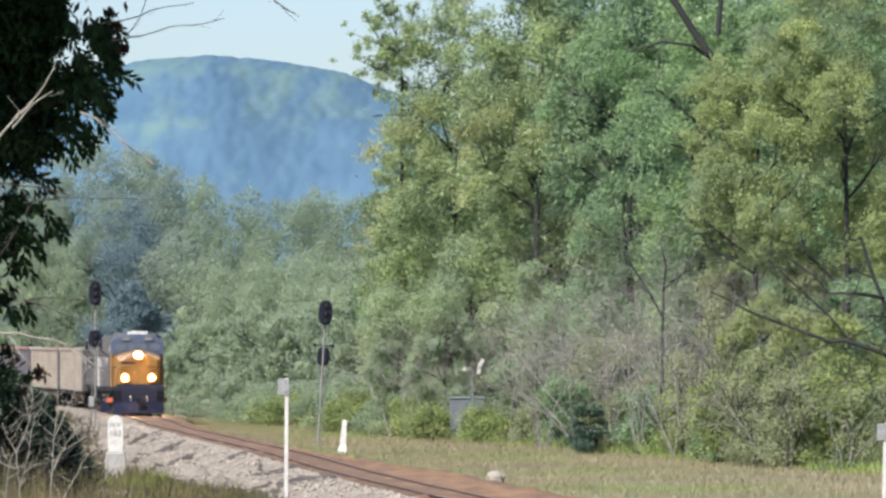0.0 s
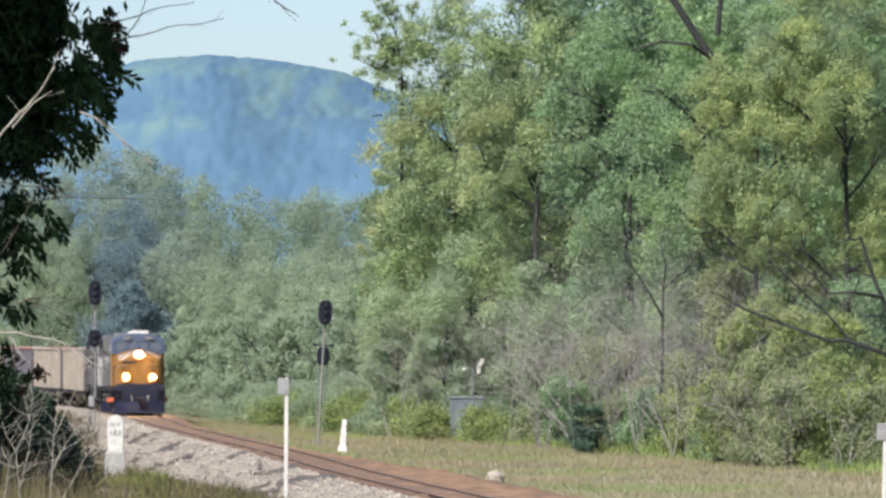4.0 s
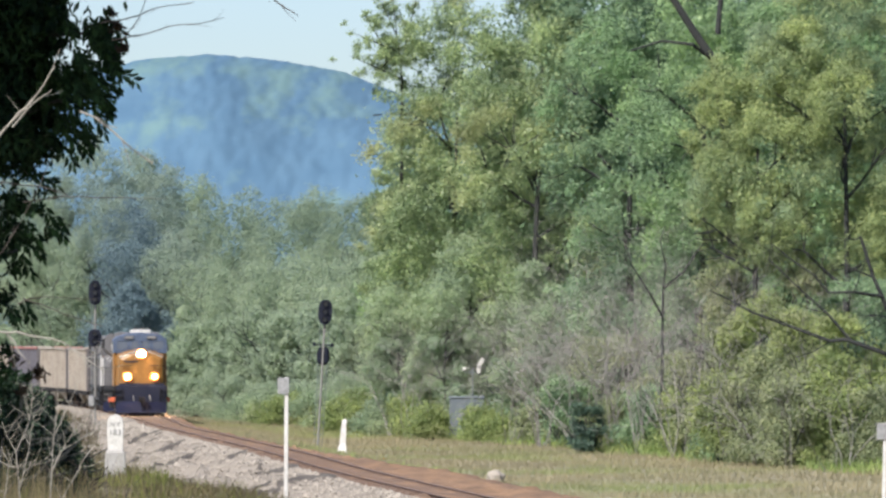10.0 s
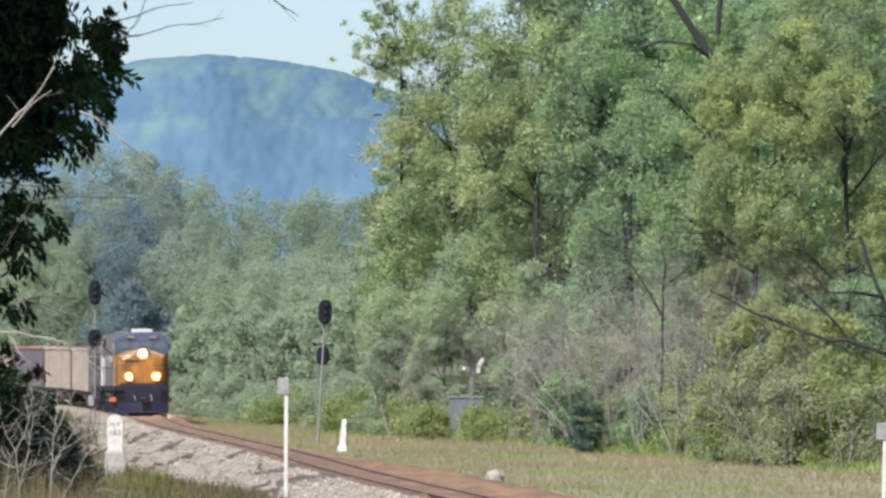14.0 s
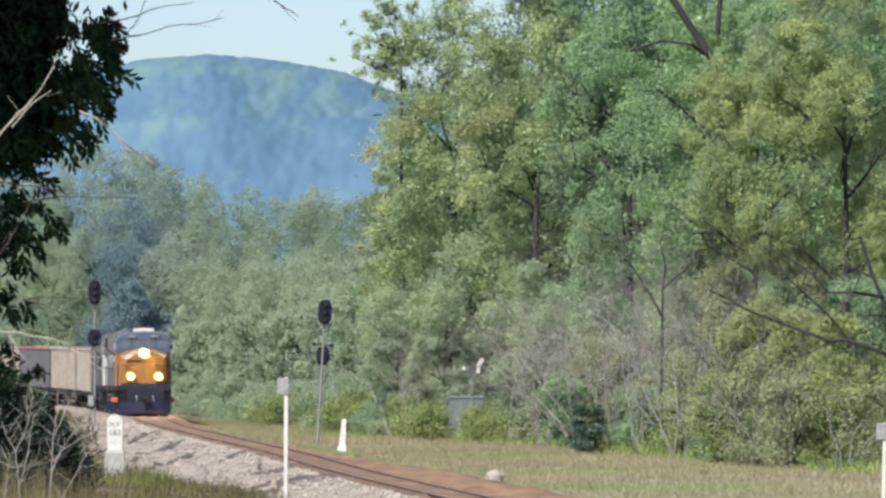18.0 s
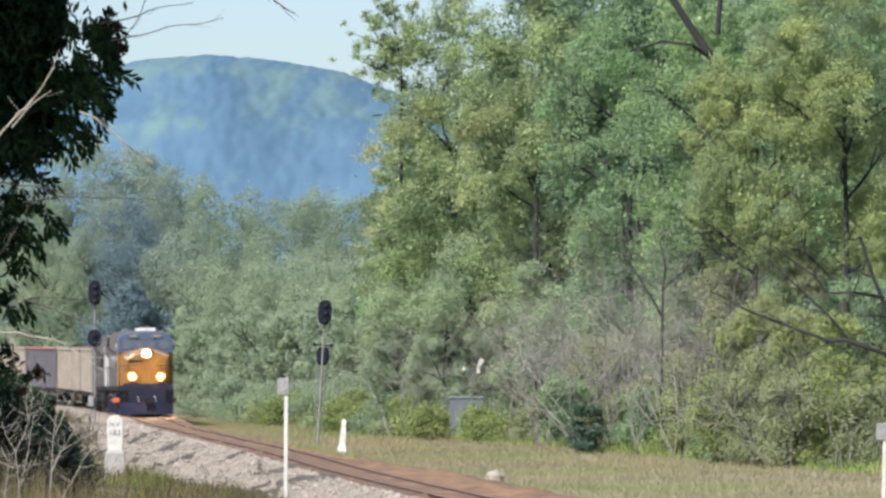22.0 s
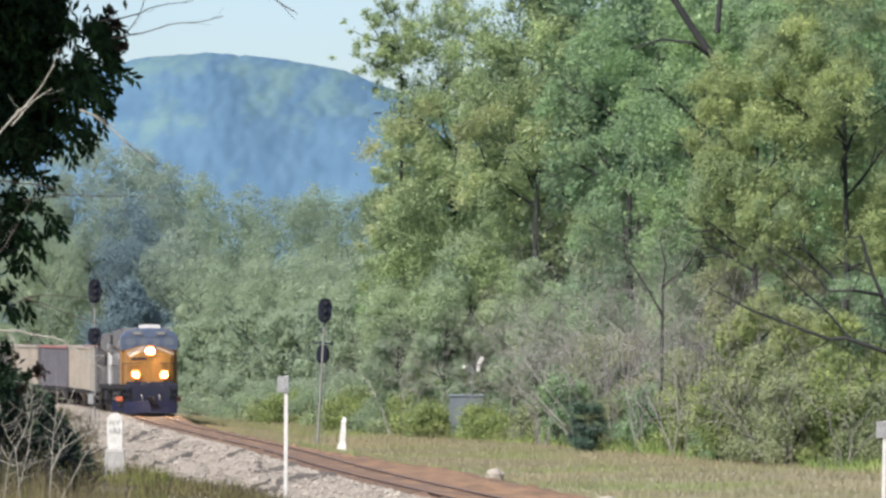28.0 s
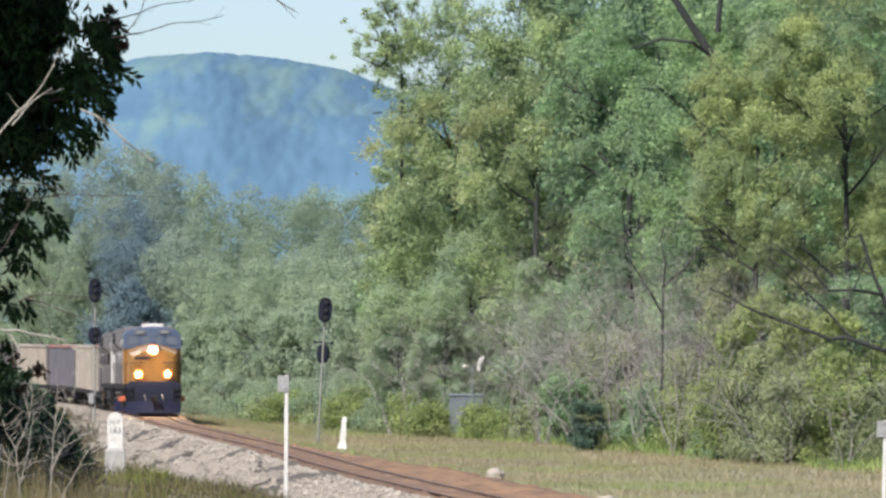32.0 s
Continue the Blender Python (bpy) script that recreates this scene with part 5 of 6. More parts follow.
def relay_case():
    x, y = 1.25, 285.00
    z = float(ground_z(x, y))
    t = thing("relay_case", pose(x, y, z - 0.1), "grey steel relay case half hidden by weeds at the wood's edge", "equipment case")
    bm = bm_new()
    box(bm, (0, 0, 1.25), (1.85, 1.1, 2.2), None, 0.03)
    part("case_body", bm, M["case"], t)
    for e in (-0.28, 0.28):
        bm = bm_new()
        box(bm, (e * 1.62, -0.57, 1.25), (0.86, 0.04, 1.95), None, 0.01)
        dr = part("case_door", bm, M["case"], t)
        bm = bm_new()
        box(bm, (e * 0.2, -0.61, 1.25), (0.04, 0.05, 0.2))
        part("handle", bm, M["galvanised"], dr)
    bm = bm_new()
    loft(bm, [[(-0.98, -0.62, 2.35), (0.98, -0.62, 2.35), (0.98, 0.62, 2.35), (-0.98, 0.62, 2.35)], [(-0.93, -0.5, 2.43), (0.93, -0.5, 2.43), (0.93, 0.5, 2.43), (-0.93, 0.5, 2.43)]])
    part("case_roof", bm, M["case"], t)
    bm = bm_new()
    box(bm, (0, 0, 0.05), (2.0, 1.3, 0.25), None, 0.02)
    part("plinth", bm, M["concrete"], t)
    x, y = 1.54, 280.00
    z = float(ground_z(x, y))
    m = thing("antenna_pole", pose(x, y, z - 0.1), "thin pole with a white ball and bent white panel", "antenna pole")
    bm = bm_new()
    rod(bm, (0, 0, 0), (0, 0, 4.0), 0.04, 0.03, 8)
    rod(bm, (-0.45, 0, 3.75), (0.40, 0, 3.75), 0.025, 0.025, 6)
    part("pole", bm, M["case"], m)
    bm = bm_new()
    bmesh.ops.create_uvsphere(bm, u_segments=14, v_segments=10, radius=0.11, matrix=Matrix.Translation((-0.42, 0, 3.92)))
    part("ball", bm, M["white_paint"], m, "white ball")
    bm = bm_new()
    box(bm, (0.42, 0, 4.25), (0.2, 0.06, 0.5), pose(0, 0, 0, 0, 28, 0), 0.02)
    box(bm, (0.32, 0, 3.92), (0.18, 0.06, 0.42), pose(0, 0, 0, 0, 8, 0), 0.02)
    part("panel", bm, M["white_paint"], m, "white bent panel")


def broken_post():
    x, y = -4.34, 228.00
    z = float(ground_z(x, y))
    t = thing("concrete_stub", pose(x, y, z - 0.2), "white weathered concrete stub post beside the track", "stub post")
    bm = bm_new()
    loft(bm, [[(-w + o, -w * 0.8, h), (w + o, -w * 0.8, h), (w + o, w * 0.8, h), (-w + o, w * 0.8, h)] for w, h, o in ((0.24, 0, 0), (0.22, 0.4, 0), (0.18, 0.55, 0.02), (0.13, 0.75, 0.04), (0.12, 1.2, 0.08), (0.10, 1.5, 0.09), (0.11, 1.6, 0.10), (0.08, 1.74, 0.12), (0.04, 1.80, 0.13))])
    part("shaft", bm, M["white_paint"], t)


def boulder(x, y, sx, sy, sz, label):
    bm = bm_new()
    bmesh.ops.create_icosphere(bm, subdivisions=3, radius=1.0)
    for v in bm.verts:
        n = noise.noise(v.co * 1.7 + Vector((x, y, 0)))
        v.co = Vector((v.co.x * sx, v.co.y * sy, v.co.z * sz)) * (1 + 0.28 * n)
    ob = part("boulder", bm, M["stone"])
    ob.matrix_world = pose(x, y, float(ground_z(x, y)) + sz * 0.4)
    tagged(ob, label, "boulder", "pale boulders by the track")


signals()
marker((-3.48, 118.00, 3.33), "thin white marker post with a small plate, standing in the ballast", 0.3)
marker((9.69, 118.00, 2.33), "thin white marker post with a small plate, standing in the meadow", 1.2)
milepost()
relay_case()
broken_post()
boulder(1.98, 203.00, 0.36, 0.36, 0.30, "pale rounded boulder in the grass by the track")
boulder(5.09, 166.00, 0.45, 0.45, 0.42, "pale rounded boulder in the grass by the track")


# ---- the near bank: overhanging ash tree, dead stems, weeds ----
def twig(bm, pts, r0, r1, n=7):
    """A bent tapering twig through the points, with knots."""
    for i in range(len(pts) - 1):
        a, b = Vector(pts[i]), Vector(pts[i + 1])
        k = max(1, int((b - a).length / 0.06))
        last = a
        for j in range(1, k + 1):
            q = a.lerp(b, j / k) + (Vector(RNG.normal(0, r0 * 0.6, 3)) if j < k else Vector())
            f0, f1 = (i + (j - 1) / k) / (len(pts) - 1), (i + j / k) / (len(pts) - 1)
            rod(bm, last, q, (r0 + (r1 - r0) * f0) * RNG.uniform(0.9, 1.12), r0 + (r1 - r0) * f1, n, False)
            last = q


def ash_tree():
    x, y = -4.6, 38.0
    z = float(ground_z(x, y))
    t = thing("ash_tree", pose(x, y, z), "shaded ash tree with drooping leaves overhanging the view", "tree")
    o = Vector((x, y, z))

    def rel(*p):
        return Vector(p) - o
    bm = bm_new()
    rod(bm, (0, 0, -0.3), (0.1, 0, 2.2), 0.2, 0.16, 12)
    rod(bm, (0.1, 0, 2.15), (0.0, 0.2, 6.5), 0.16, 0.06, 10)
    part("trunk", bm, M["bark"], t, "dark bark")
    for pts, r in ((((-4.5, 38, 4.2), (-3.47, 38.00, 5.63), (-2.99, 38.00, 5.87), (-2.55, 38.00, 5.99)), 0.035), (((-4.5, 38, 4.9), (-3.33, 38.20, 6.32), (-2.79, 38.00, 6.43), (-2.35, 38.00, 6.51)), 0.035),
                   (((-4.5, 38, 3.5), (-3.62, 37.80, 4.66), (-3.22, 37.80, 4.78), (-3.03, 38.00, 4.90)), 0.022), (((-4.5, 38, 5.4), (-3.23, 38.00, 6.91), (-2.63, 38.00, 6.75)), 0.03)):
        bm = bm_new()
        twig(bm, [rel(*p) for p in pts], r, 0.008)
        part("limb", bm, M["bark"], t)
    # leaf clumps: east, height and radius
    mass = [(-4.44, 7.48, 1), (-4.2, 6.27, 0.9), (-3.55, 7.88, 0.9), (-3.76, 6.67, 0.8), (-2.91, 7.96, 0.8), (-3.15, 7.28, 0.7), (-3.39, 6.43, 0.6), (-3.76, 5.67, 0.6), (-3.31, 5.91, 0.5), (-3.84, 4.74, 0.5), (-3.23, 6.15, 0.5), (-2.79, 7.28, 0.45), (-3.07, 6.39, 0.42), (-2.99, 5.99, 0.36), (-2.91, 6.23, 0.36), (-2.85, 6.65, 0.36), (-2.81, 6.49, 0.34), (-2.27, 7.32, 0.3), (-3.07, 5.67, 0.27), (-2.77, 6.15, 0.25)]
    boughs = [(-3.39, 4.58, 0.25), (-2.75, 5.95, 0.25), (-3.19, 5.51, 0.24), (-2.77, 5.81, 0.22), (-3.27, 5.06, 0.22), (-2.65, 6.43, 0.2), (-3.07, 5.57, 0.16), (-2.87, 5.67, 0.16), (-2.67, 6.07, 0.14), (-2.65, 5.73, 0.13), (-3.11, 4.9, 0.13), (-3.11, 5.02, 0.13), (-3.13, 5.27, 0.12), (-3.03, 5.47, 0.12), (-3.07, 5.18, 0.12), (-3.06, 4.74, 0.1), (-3.12, 4.54, 0.1), (-2.73, 5.62, 0.08), (-2.91, 5.53, 0.08), (-3.05, 4.98, 0.08)]
    sprigs = [(-3.01, 5.29, 0.08), (-2.43, 6.43, 0.072), (-2.55, 6.59, 0.066), (-2.41, 6.07, 0.066), (-2.39, 5.89, 0.066), (-2.49, 5.81, 0.066), (-2.96, 5.08, 0.06), (-2.55, 6.27, 0.055), (-2.55, 5.99, 0.055), (-2.33, 6.23, 0.055), (-2.37, 6.31, 0.055), (-2.43, 5.95, 0.055), (-2.55, 5.73, 0.055), (-2.39, 6.59, 0.055), (-2.29, 6.15, 0.05), (-2.33, 6.03, 0.05), (-2.63, 5.65, 0.05), (-3.03, 5.06, 0.05), (-2.99, 4.66, 0.05), (-2.29, 5.93, 0.039), (-2.25, 6.27, 0.028), (-2.24, 6.07, 0.028)]
    low = [(-3.02, 5.2, 0.18), (-2.86, 5.16, 0.14), (-2.76, 5.28, 0.08), (-2.96, 4.98, 0.13), (-2.82, 5.0, 0.08), (-3.1, 4.86, 0.12), (-2.9, 5.3, 0.08), (-3.06, 4.62, 0.09), (-3.1, 4.42, 0.06), (-3.1, 4.02, 0.2), (-3.24, 3.9, 0.26), (-2.97, 3.98, 0.10), (-3.12, 4.16, 0.13), (-3.3, 4.2, 0.16), (-3.3, 3.7, 0.25)]
    mass = [(a, b, r * (0.62 if a > -3.0 and b < 7 else 1.0)) for a, b, r in mass]
    boughs = [(a, b, r * (0.6 if a > -2.9 else 1.0)) for a, b, r in boughs]
    boughs, sprigs = ([q for q in w if q[0] < -2.75 or q[1] > 5.6 + (q[0] + 2.75)] for w in (boughs, sprigs))
    cl = np.array(mass + boughs + [(a, b, r * 0.7) for a, b, r in low] + [(a, b, r * 0.6) for a, b, r in sprigs])
    # sprays at the rim, thinning outwards and lower down
    e, h = -2.67 + 0.42 * RNG.uniform(0, 1, 16) ** 1.7, RNG.uniform(5.59, 6.71, 16)
    e -= np.clip(5.81 - h, 0, 0.4) * 0.9
    h = np.maximum(h, 5.6 + e + 2.75)
    cl = np.concatenate((cl, np.stack((e, h, RNG.uniform(0.03, 0.05, 16)), axis=1)))
    c = np.stack((cl[:, 0] - x, RNG.normal(0, 0.25, len(cl)), cl[:, 1] - z), axis=1)
    p, out, _ = clump_points(c, cl[:, 2], 33000, 1.0, 0.15)
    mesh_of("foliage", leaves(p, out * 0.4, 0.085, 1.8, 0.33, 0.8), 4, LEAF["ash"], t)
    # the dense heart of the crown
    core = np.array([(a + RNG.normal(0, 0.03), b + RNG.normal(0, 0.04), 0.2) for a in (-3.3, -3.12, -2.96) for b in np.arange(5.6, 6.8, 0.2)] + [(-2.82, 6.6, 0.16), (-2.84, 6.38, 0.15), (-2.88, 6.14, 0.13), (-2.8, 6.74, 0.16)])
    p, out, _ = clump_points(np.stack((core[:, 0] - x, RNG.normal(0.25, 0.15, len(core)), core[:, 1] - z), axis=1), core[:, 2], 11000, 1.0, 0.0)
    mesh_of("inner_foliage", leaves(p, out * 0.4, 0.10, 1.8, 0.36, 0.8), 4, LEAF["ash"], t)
    # upper crown out of view, added towards the sun to shade the boughs below
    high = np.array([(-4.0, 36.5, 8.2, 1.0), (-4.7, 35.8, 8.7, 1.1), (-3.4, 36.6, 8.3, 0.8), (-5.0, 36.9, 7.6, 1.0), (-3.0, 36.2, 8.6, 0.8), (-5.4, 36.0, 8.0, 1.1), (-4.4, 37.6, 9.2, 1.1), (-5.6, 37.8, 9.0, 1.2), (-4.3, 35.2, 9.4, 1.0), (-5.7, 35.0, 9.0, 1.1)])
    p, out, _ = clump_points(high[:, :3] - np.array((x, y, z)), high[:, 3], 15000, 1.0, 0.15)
    mesh_of("shading_crown", leaves(p, out * 0.4, 0.17, 1.4, 0.4, 0.8), 4, LEAF["ash"], t)
    bm = bm_new()
    for a in high[::2]:
        twig(bm, [Vector((0, 0.2, 4.5)), (Vector((0, 0.2, 5.6)) + rel(*a[:3])) / 2, rel(*a[:3])], 0.04, 0.012)
    part("upper_limbs", bm, M["bark"], t)
    # compound leaves hanging clear of the mass
    for k in range(84):
        quads = []
        f = RNG.uniform(0, 1) ** 1.1
        e, h = -2.74 + 0.37 * f + RNG.normal(0, 0.025), RNG.uniform(5.60 + 0.36 * f, 6.60)
        if k > 68:
            h = RNG.uniform(4.45, 5.47)
            e = RNG.uniform(-3.17, -3.0 if h < 4.95 else -2.78)
        p = np.array((e - x, RNG.normal(0, 0.15), h - z))
        w = np.array((RNG.uniform(0.1, 0.9), RNG.normal(0, 0.3), RNG.uniform(-0.9, 0.1)))
        w /= np.linalg.norm(w)
        for j in range(7):
            p = p + w * 0.025
            w = w + np.array((0, 0, -0.10))
            w /= np.linalg.norm(w)
            for e in ((-1, 1) if j < 6 else (0,)):
                side = np.cross(w, (0.2, 1, 0.1)) * e
                a = w * 0.75 + side * 0.8 + np.array((0, 0, -0.35)) + RNG.normal(0, 0.18, 3)
                a /= np.linalg.norm(a)
                b = np.cross(a, np.array((0, 1, 0)) + RNG.normal(0, 0.5, 3))
                b /= np.linalg.norm(b)
                ln, wd = RNG.uniform(0.065, 0.10), RNG.uniform(0.012, 0.019)
                quads.append((p, p + a * ln * 0.45 + b * wd, p + a * ln, p + a * ln * 0.45 - b * wd))
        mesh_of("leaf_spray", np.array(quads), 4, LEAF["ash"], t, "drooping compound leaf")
    # dry brown leaves at the tips
    tips = np.array([(-2.37, 6.57), (-2.33, 6.49), (-2.39, 6.43), (-2.29, 6.33), (-2.91, 4.02), (-3.05, 4.10), (-2.99, 3.90), (-2.87, 4.00)])
    c2 = np.stack((tips[:, 0] - x, np.zeros(len(tips)), tips[:, 1] - z), axis=1)
    p, out, _ = clump_points(c2, np.full(len(tips), 0.06), 110, 1.0, 0.2)
    mesh_of("dry_leaves", leaves(p, out * 0.4, 0.09, 1.6, 0.4, 0.8), 4, LEAF["scarlet"], t, "dry brown leaves")
    dead_twigs(t, o)


def dead_twigs(t, o):
    def branch(pts, r0, r1, m):
        bm = bm_new()
        twig(bm, [Vector(p) - o for p in pts], r0, r1)
        for k in range(len(pts) - 1):
            a = (Vector(pts[k]) + Vector(pts[k + 1])) / 2 - o
            way = (Vector(pts[k + 1]) - Vector(pts[k])).normalized()
            w = (way + Vector(RNG.normal(0, 0.5, 3))).normalized() * RNG.uniform(0.08, 0.22)
            twig(bm, [a, a + w * 0.5, a + w + Vector((0, 0, RNG.normal(0, 0.02)))], r1 * 0.8, r1 * 0.4, 5)
        part("bare_branch", bm, M[m], t, "bare weathered branch")

    branch(((-3.33, 36.00, 5.29), (-2.99, 36.00, 5.64), (-2.82, 36.00, 5.82), (-2.70, 36.00, 5.97), (-2.62, 36.00, 6.10)), 0.0100, 0.0035, "pale_twig")
    branch(((-2.91, 36.00, 5.69), (-2.76, 36.00, 5.86), (-2.64, 36.00, 5.94)), 0.0062, 0.0028, "pale_twig")
    branch(((-2.52, 37.00, 5.84), (-2.42, 37.00, 5.80), (-2.29, 37.00, 5.70), (-2.16, 37.00, 5.58), (-2.01, 37.00, 5.48)), 0.0075, 0.0055, "pale_twig")
    branch(((-2.30, 37.00, 6.335), (-2.22, 37.00, 6.345), (-2.09, 37.00, 6.37), (-1.90, 37.00, 6.43), (-1.68, 37.00, 6.45), (-1.52, 37.00, 6.49)), 0.0056, 0.0021, "limb")
    branch(((-2.38, 37.00, 6.45), (-2.17, 37.00, 6.49), (-1.97, 37.00, 6.56), (-1.73, 37.00, 6.60)), 0.0056, 0.0021, "limb")
    branch(((-2.23, 37.00, 6.32), (-2.11, 37.00, 6.49), (-2.04, 37.00, 6.69)), 0.0037, 0.0028, "limb")
    branch(((-2.52, 37.50, 7.43), (-1.79, 37.20, 7.13), (-1.29, 37.00, 6.79), (-1.17, 37.00, 6.61), (-1.10, 37.00, 6.56), (-1.03, 37.00, 6.52)), 0.0087, 0.0035, "limb")
    branch(((-3.23, 37.00, 5.36), (-2.80, 37.00, 5.32), (-2.60, 37.00, 5.26)), 0.0056, 0.0028, "limb")
    branch(((-2.91, 37.00, 5.21), (-2.64, 37.00, 5.25), (-2.29, 37.00, 5.24), (-1.93, 37.00, 5.23)), 0.0056, 0.0014, "limb")
    branch(((-3.30, 37.00, 4.31), (-2.95, 37.00, 4.31), (-2.78, 37.00, 4.27), (-2.62, 37.00, 4.23), (-2.44, 37.00, 4.10), (-2.35, 37.00, 4.04)), 0.0087, 0.0035, "pale_twig")
    branch(((-3.03, 37.00, 4.30), (-2.97, 37.00, 4.24), (-2.94, 37.00, 4.16)), 0.0068, 0.0042, "pale_twig")
    branch(((-2.95, 37.00, 4.50), (-2.87, 37.00, 4.54), (-2.68, 37.00, 4.55), (-2.42, 37.00, 4.54)), 0.0056, 0.0021, "limb")
    branch(((-2.91, 37.00, 4.54), (-2.78, 37.00, 4.50), (-2.62, 37.00, 4.43), (-2.36, 37.00, 4.35)), 0.0056, 0.0021, "limb")
    branch(((-3.07, 37.00, 4.85), (-2.95, 37.00, 5.04), (-2.80, 37.00, 5.32), (-2.74, 37.00, 5.47)), 0.0037, 0.0021, "limb")


def dead_stems():
    def dead_shrub(stems):
        o = Vector(stems[0][0])
        t = thing("dead_shrub", Matrix.Translation((o.x, o.y, float(ground_z(o.x, o.y)))), "leafless pale dead shrub on the near bank", "dead shrub", "dead shrubs on the bank")
        o.z = t.location.z
        for i, st in enumerate(stems):
            bm = bm_new()
            pts = [Vector(p) - o for p in st]
            twig(bm, pts, 0.0068 if i == 0 else 0.0048, 0.0022)
            for k in range(13):
                j = int(RNG.integers(0, len(pts) - 1))
                a = pts[j].lerp(pts[j + 1], RNG.uniform(0, 1))
                w = Vector((RNG.normal(0, 1), RNG.normal(0, 0.5), RNG.uniform(0.2, 1.2))).normalized() * RNG.uniform(0.1, 0.35)
                twig(bm, [a, a + w * 0.5, a + w + Vector((RNG.normal(0, 0.03), 0, RNG.uniform(0, 0.05)))], 0.0028, 0.0013, 5)
            part("stem", bm, M["limb" if o.y > 63 else "pale_twig"], t)

    dead_shrub((((-4.72, 60.00, 1.44), (-4.75, 60.00, 2.45), (-4.80, 60.00, 2.97), (-4.65, 60.00, 3.32), (-4.72, 60.00, 3.63)), ((-4.80, 60.00, 2.97), (-4.91, 60.00, 3.16), (-4.98, 60.00, 3.38)), ((-4.65, 60.00, 3.32), (-4.61, 60.00, 3.60), (-4.67, 60.00, 3.73)), ((-4.75, 60.00, 2.59), (-4.66, 60.00, 2.97), (-4.60, 60.00, 3.41))))
    dead_shrub((((-4.45, 61.00, 1.40), (-4.49, 61.00, 2.42), (-4.45, 61.00, 3.11), (-4.40, 61.00, 3.49), (-4.42, 61.00, 3.85)), ((-4.47, 61.00, 2.75), (-4.25, 61.00, 3.14), (-4.09, 61.00, 3.30)), ((-4.43, 61.00, 3.14), (-4.29, 61.00, 3.46), (-4.09, 61.00, 3.91), (-4.08, 61.00, 4.01)), ((-4.48, 61.00, 2.69), (-4.38, 61.00, 2.94), (-4.12, 61.00, 3.11), (-3.90, 61.00, 3.20))))
    dead_shrub((((-4.42, 62.00, 1.35), (-4.41, 62.00, 2.40), (-4.23, 62.00, 2.73), (-4.13, 62.00, 2.92)), ((-5.41, 62.00, 2.79), (-5.21, 62.00, 2.84), (-4.98, 62.00, 2.74), (-4.75, 62.00, 2.78))))
    dead_shrub((((-4.04, 64.00, 1.52), (-4.04, 64.00, 2.32), (-4.02, 64.00, 2.80)), ((-4.24, 64.00, 1.52), (-4.23, 64.00, 2.32), (-4.23, 64.00, 2.57)), ((-4.08, 64.00, 1.52), (-4.07, 64.00, 2.32), (-4.06, 64.00, 2.52)), ((-3.79, 64.00, 1.52), (-3.79, 64.00, 2.32), (-3.78, 64.00, 2.46)), ((-4.61, 64.00, 1.52), (-4.59, 64.00, 2.32), (-4.58, 64.00, 2.62))))
    dead_shrub((((-4.95, 60.00, 1.44), (-4.93, 60.00, 2.46), (-4.88, 60.00, 2.84), (-4.97, 60.00, 3.03)),))


def off(x, y):
    """Metres east of the line, abreast of north y."""
    return x - line_x(y)


def grass(name, label, x0, x1, y0, y1, n, h, w, leaf, keep=None, lean=0.55, raised=False, tufts=0.5):
    """Blades scattered over the ground, taller in tufts."""
    x, y = RNG.uniform(x0, x1, n), RNG.uniform(y0, y1, n)
    if keep is not None:
        m = keep(x, y)
        x, y = x[m], y[m]
    n = len(x)
    z = ground_z(x, y)
    if raised:
        z = np.maximum(z, shoulder_z(np.clip(off(x, y), -10, -1), y))
    tall = h * RNG.uniform(0.4, 1.2, n) * (0.7 + tufts * np.sin(x * 0.8 + 2 * np.sin(y * 0.3)) * np.sin(y * 0.5 + x * 0.2))
    a = RNG.uniform(0, 6.28, n)
    v = np.empty((n, 3, 3))
    dx, dy = np.cos(a) * w * 0.5, np.sin(a) * w * 0.5
    v[:, 0] = np.stack((x - dx, y - dy, z - 0.02), 1)
    v[:, 1] = np.stack((x + dx, y + dy, z - 0.02), 1)
    v[:, 2] = np.stack((x + RNG.normal(0, lean, n) * tall, y + RNG.normal(0, lean, n) * tall, z + tall), 1)
    return tagged(mesh_of(name, v, 3, LEAF[leaf]), label, "grass", kind="stuff")


ash_tree()
dead_stems()
for p, h in (((-14.23, 205.00), 1.9), ((-14.02, 214.00), 1.8), ((-13.75, 190.00), 1.7), ((-14.71, 232.00), 1.8), ((-15.96, 236.00), 2.0)):
    bare_shrub("dry_brush", "low tangle of dry brown brush beside the line", (*p, -0.5), h, 0.9, 6, 0.022, "limb", 2, "dry brush beside the line")
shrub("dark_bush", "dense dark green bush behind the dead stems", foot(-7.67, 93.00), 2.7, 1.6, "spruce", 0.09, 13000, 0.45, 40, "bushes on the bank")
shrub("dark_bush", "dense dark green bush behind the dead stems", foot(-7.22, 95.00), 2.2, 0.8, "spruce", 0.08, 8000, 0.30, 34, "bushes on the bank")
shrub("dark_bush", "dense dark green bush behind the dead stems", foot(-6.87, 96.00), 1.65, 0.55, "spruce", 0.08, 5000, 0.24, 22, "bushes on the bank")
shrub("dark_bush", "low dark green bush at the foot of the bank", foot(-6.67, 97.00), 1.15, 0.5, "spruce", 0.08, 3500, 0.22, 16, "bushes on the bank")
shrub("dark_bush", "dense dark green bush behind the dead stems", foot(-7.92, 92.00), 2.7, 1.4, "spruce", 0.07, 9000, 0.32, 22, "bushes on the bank")
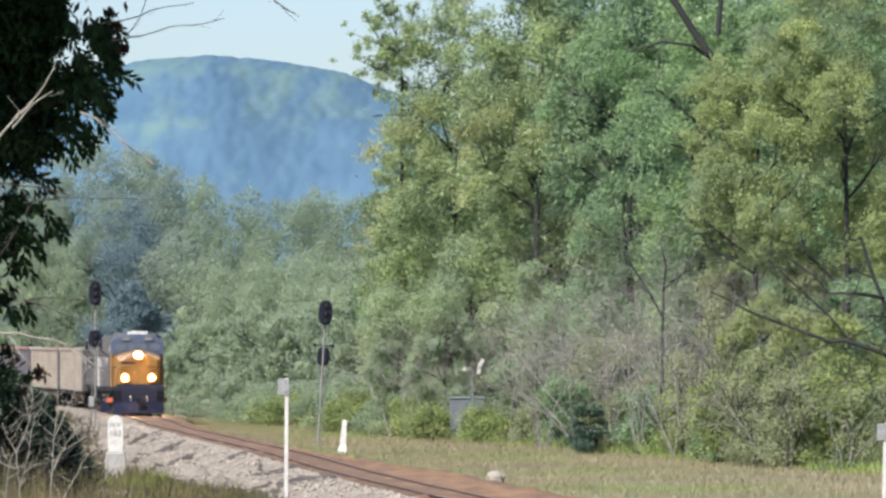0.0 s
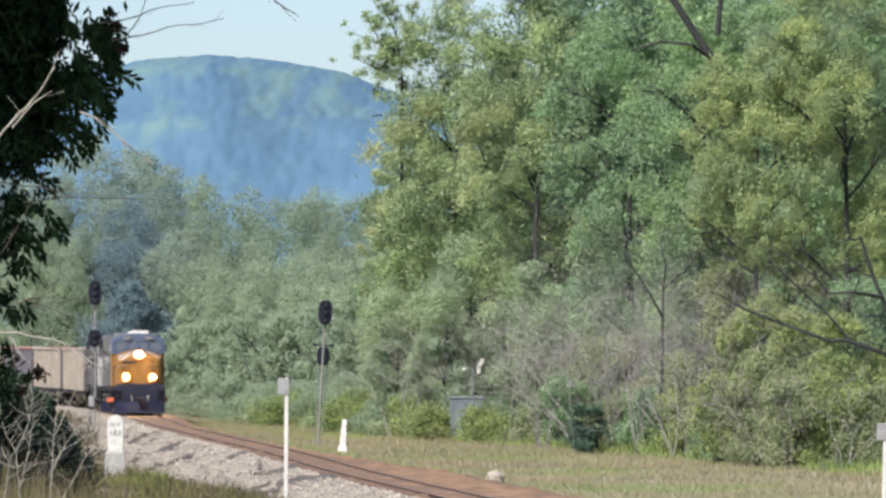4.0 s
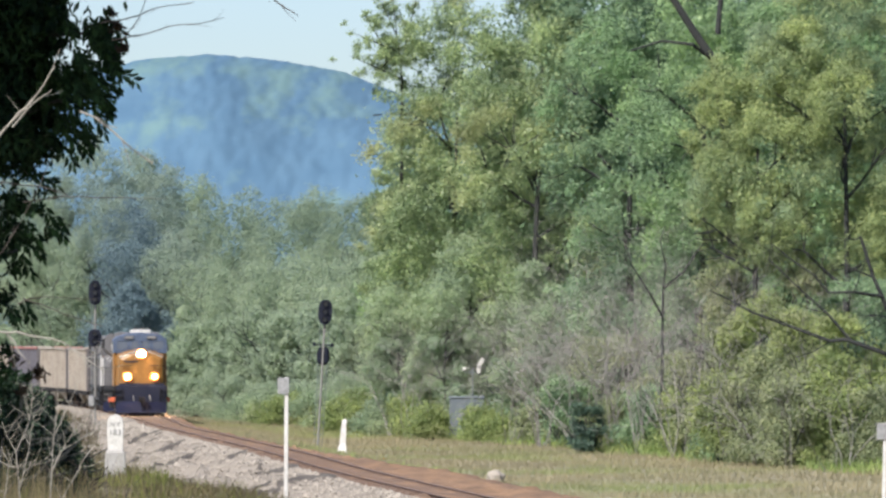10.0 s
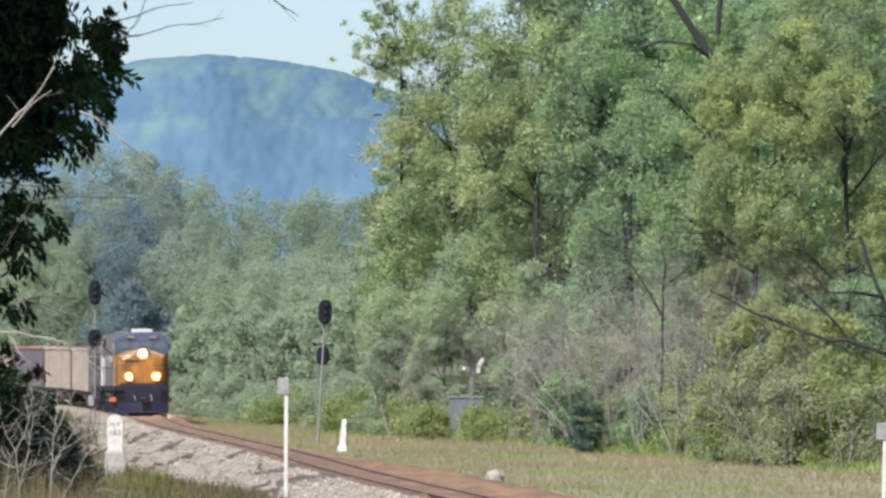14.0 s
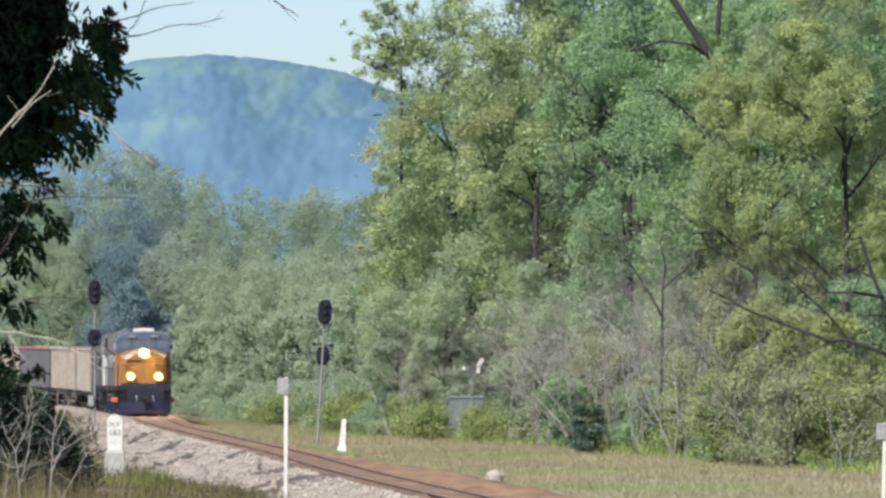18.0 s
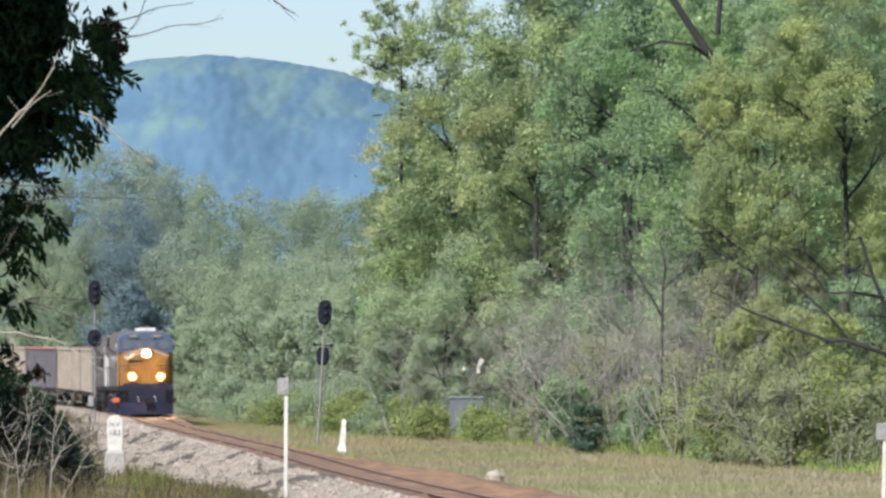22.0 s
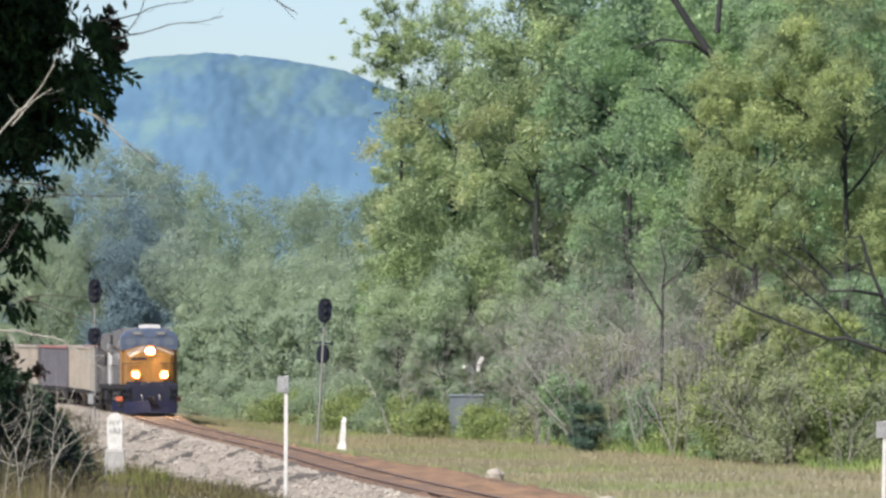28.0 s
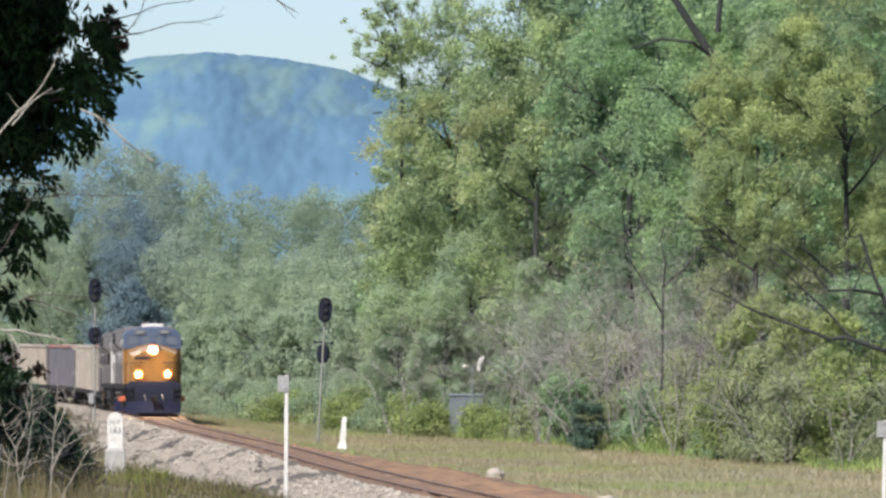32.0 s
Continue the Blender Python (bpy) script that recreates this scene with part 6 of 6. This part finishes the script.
grass("meadow_grass", "tall dry tan and green meadow grass", -26, 30, 130, 350, 330000, 0.34, 0.036, "grass", lambda x, y: off(x, y) > np.interp(y, (130, 165, 176, 187, 260), (4.6, 4.3, 3.3, 2.3, 1.75)), 0.4, False, 0.12)
grass("bank_weeds", "yellow-green weeds and dry grass on the bank", -16, -2, 96, 175, 9000, 0.36, 0.035, "weeds", lambda x, y: (off(x, y) < -7.2) & (np.sin(x * 1.9 + 2 * np.sin(y * 0.35)) * np.sin(y * 0.6 + x) > -0.1), 0.55, True)
grass("verge_grass", "dry grass beyond the ballast", -40, -8, 178, 340, 60000, 0.42, 0.06, "straw", lambda x, y: off(x, y) < np.interp(y, (180, 215, 250, 340), (-6.5, -4.8, -3.5, -3.2)), 0.55, True)
grass("bank_grass", "dry tan grass on the bank", -16, -2, 96, 175, 42000, 0.34, 0.035, "straw", lambda x, y: off(x, y) < -7.0, 0.55, True)
grass("tall_weeds", "bright green weeds along the wood's edge", -16, 22, 205, 330, 130000, 0.85, 0.07, "fresh", lambda x, y: np.abs(y - (277 - (x - 3.5) * 4.2) + 2 * np.sin(x * 0.9)) < 7)
grass("track_weeds", "low yellow-green weeds between meadow and track", -12, 14, 138, 235, 36000, 0.30, 0.06, "fresh", lambda x, y: (off(x, y) > 3.6) & (off(x, y) < 7.5) & (np.sin(y * 0.22 + 1.5 * np.sin(x)) > -0.2))
grass("post_weeds", "yellow-green weeds round the milepost's foot", -10.5, -6, 122, 131, 1100, 0.42, 0.04, "weeds", lambda x, y: x < -6.6)
grass("bank_hay", "tall dry tan grass on the near bank", -6.3, -3.3, 60, 78, 9000, 1.6, 0.014, "hay", lambda x, y: RNG.uniform(0, 1, len(x)) < 1.0 - smooth(-4.9, -3.85, x * 70 / y), 0.16)
grass("bank_sprouts", "bright yellow-green weeds on the near bank", -5.9, -3.4, 60, 76, 5200, 1.35, 0.016, "weeds", lambda x, y: (np.sin(x * 4.1 + 1.2 * np.sin(y * 0.9)) * np.sin(y * 0.8 + 2 * x) > 0.1) & (x * 70 / y < -3.7), 0.2)


# ---- the train's run ----
def motions():
    fronts = ((0, 297.12), (3, 295.89), (6, 294.24), (9, 292.85), (13, 290.43), (17, 287.03), (19, 285.26), (21, 283.64), (23, 281.81), (25, 279.88), (28, 276.11), (30, 273.86), (32, 271.69))
    ft, fy = [a for a, b in fronts], [b for a, b in fronts]
    times = [round(0.5 * k, 2) for k in range(65)]
    run = [station(float(np.interp(t, ft, fy))) for t in times]
    reel = [0.25 * run[max(0, k - 1)] + 0.5 * run[k] + 0.25 * run[min(len(run) - 1, k + 1)] for k in range(len(run))]

    def placed(s, half):
        x1, y1, _ = along(s - half)
        x2, y2, _ = along(s + half)
        z1, z2 = float(grade(y1)), float(grade(y2))
        return pose((x1 + x2) / 2, (y1 + y2) / 2, (z1 + z2) / 2, math.degrees(math.atan2(z2 - z1, 2 * half)), 0, math.degrees(math.atan2(x1 - x2, y2 - y1)))
    for i, (car, sets) in enumerate([(loco, loco_wheels), (second, second_wheels)] + cars):
        back = 11.0 + 23.2 * i if i < 2 else 45.6 + 7.75 + (i - 2) * 15.5
        walk(car, [(t, placed(s + back, 6.9 if i < 2 else 5.3)) for t, s in zip(times, reel)])
        for w in sets:
            y, r = w.location.y, w.location.z
            walk(w, [(t, pose(0, y, r, math.degrees((reel[0] - s) / r), 0, 0)) for t, s in zip(times, reel)])


motions()
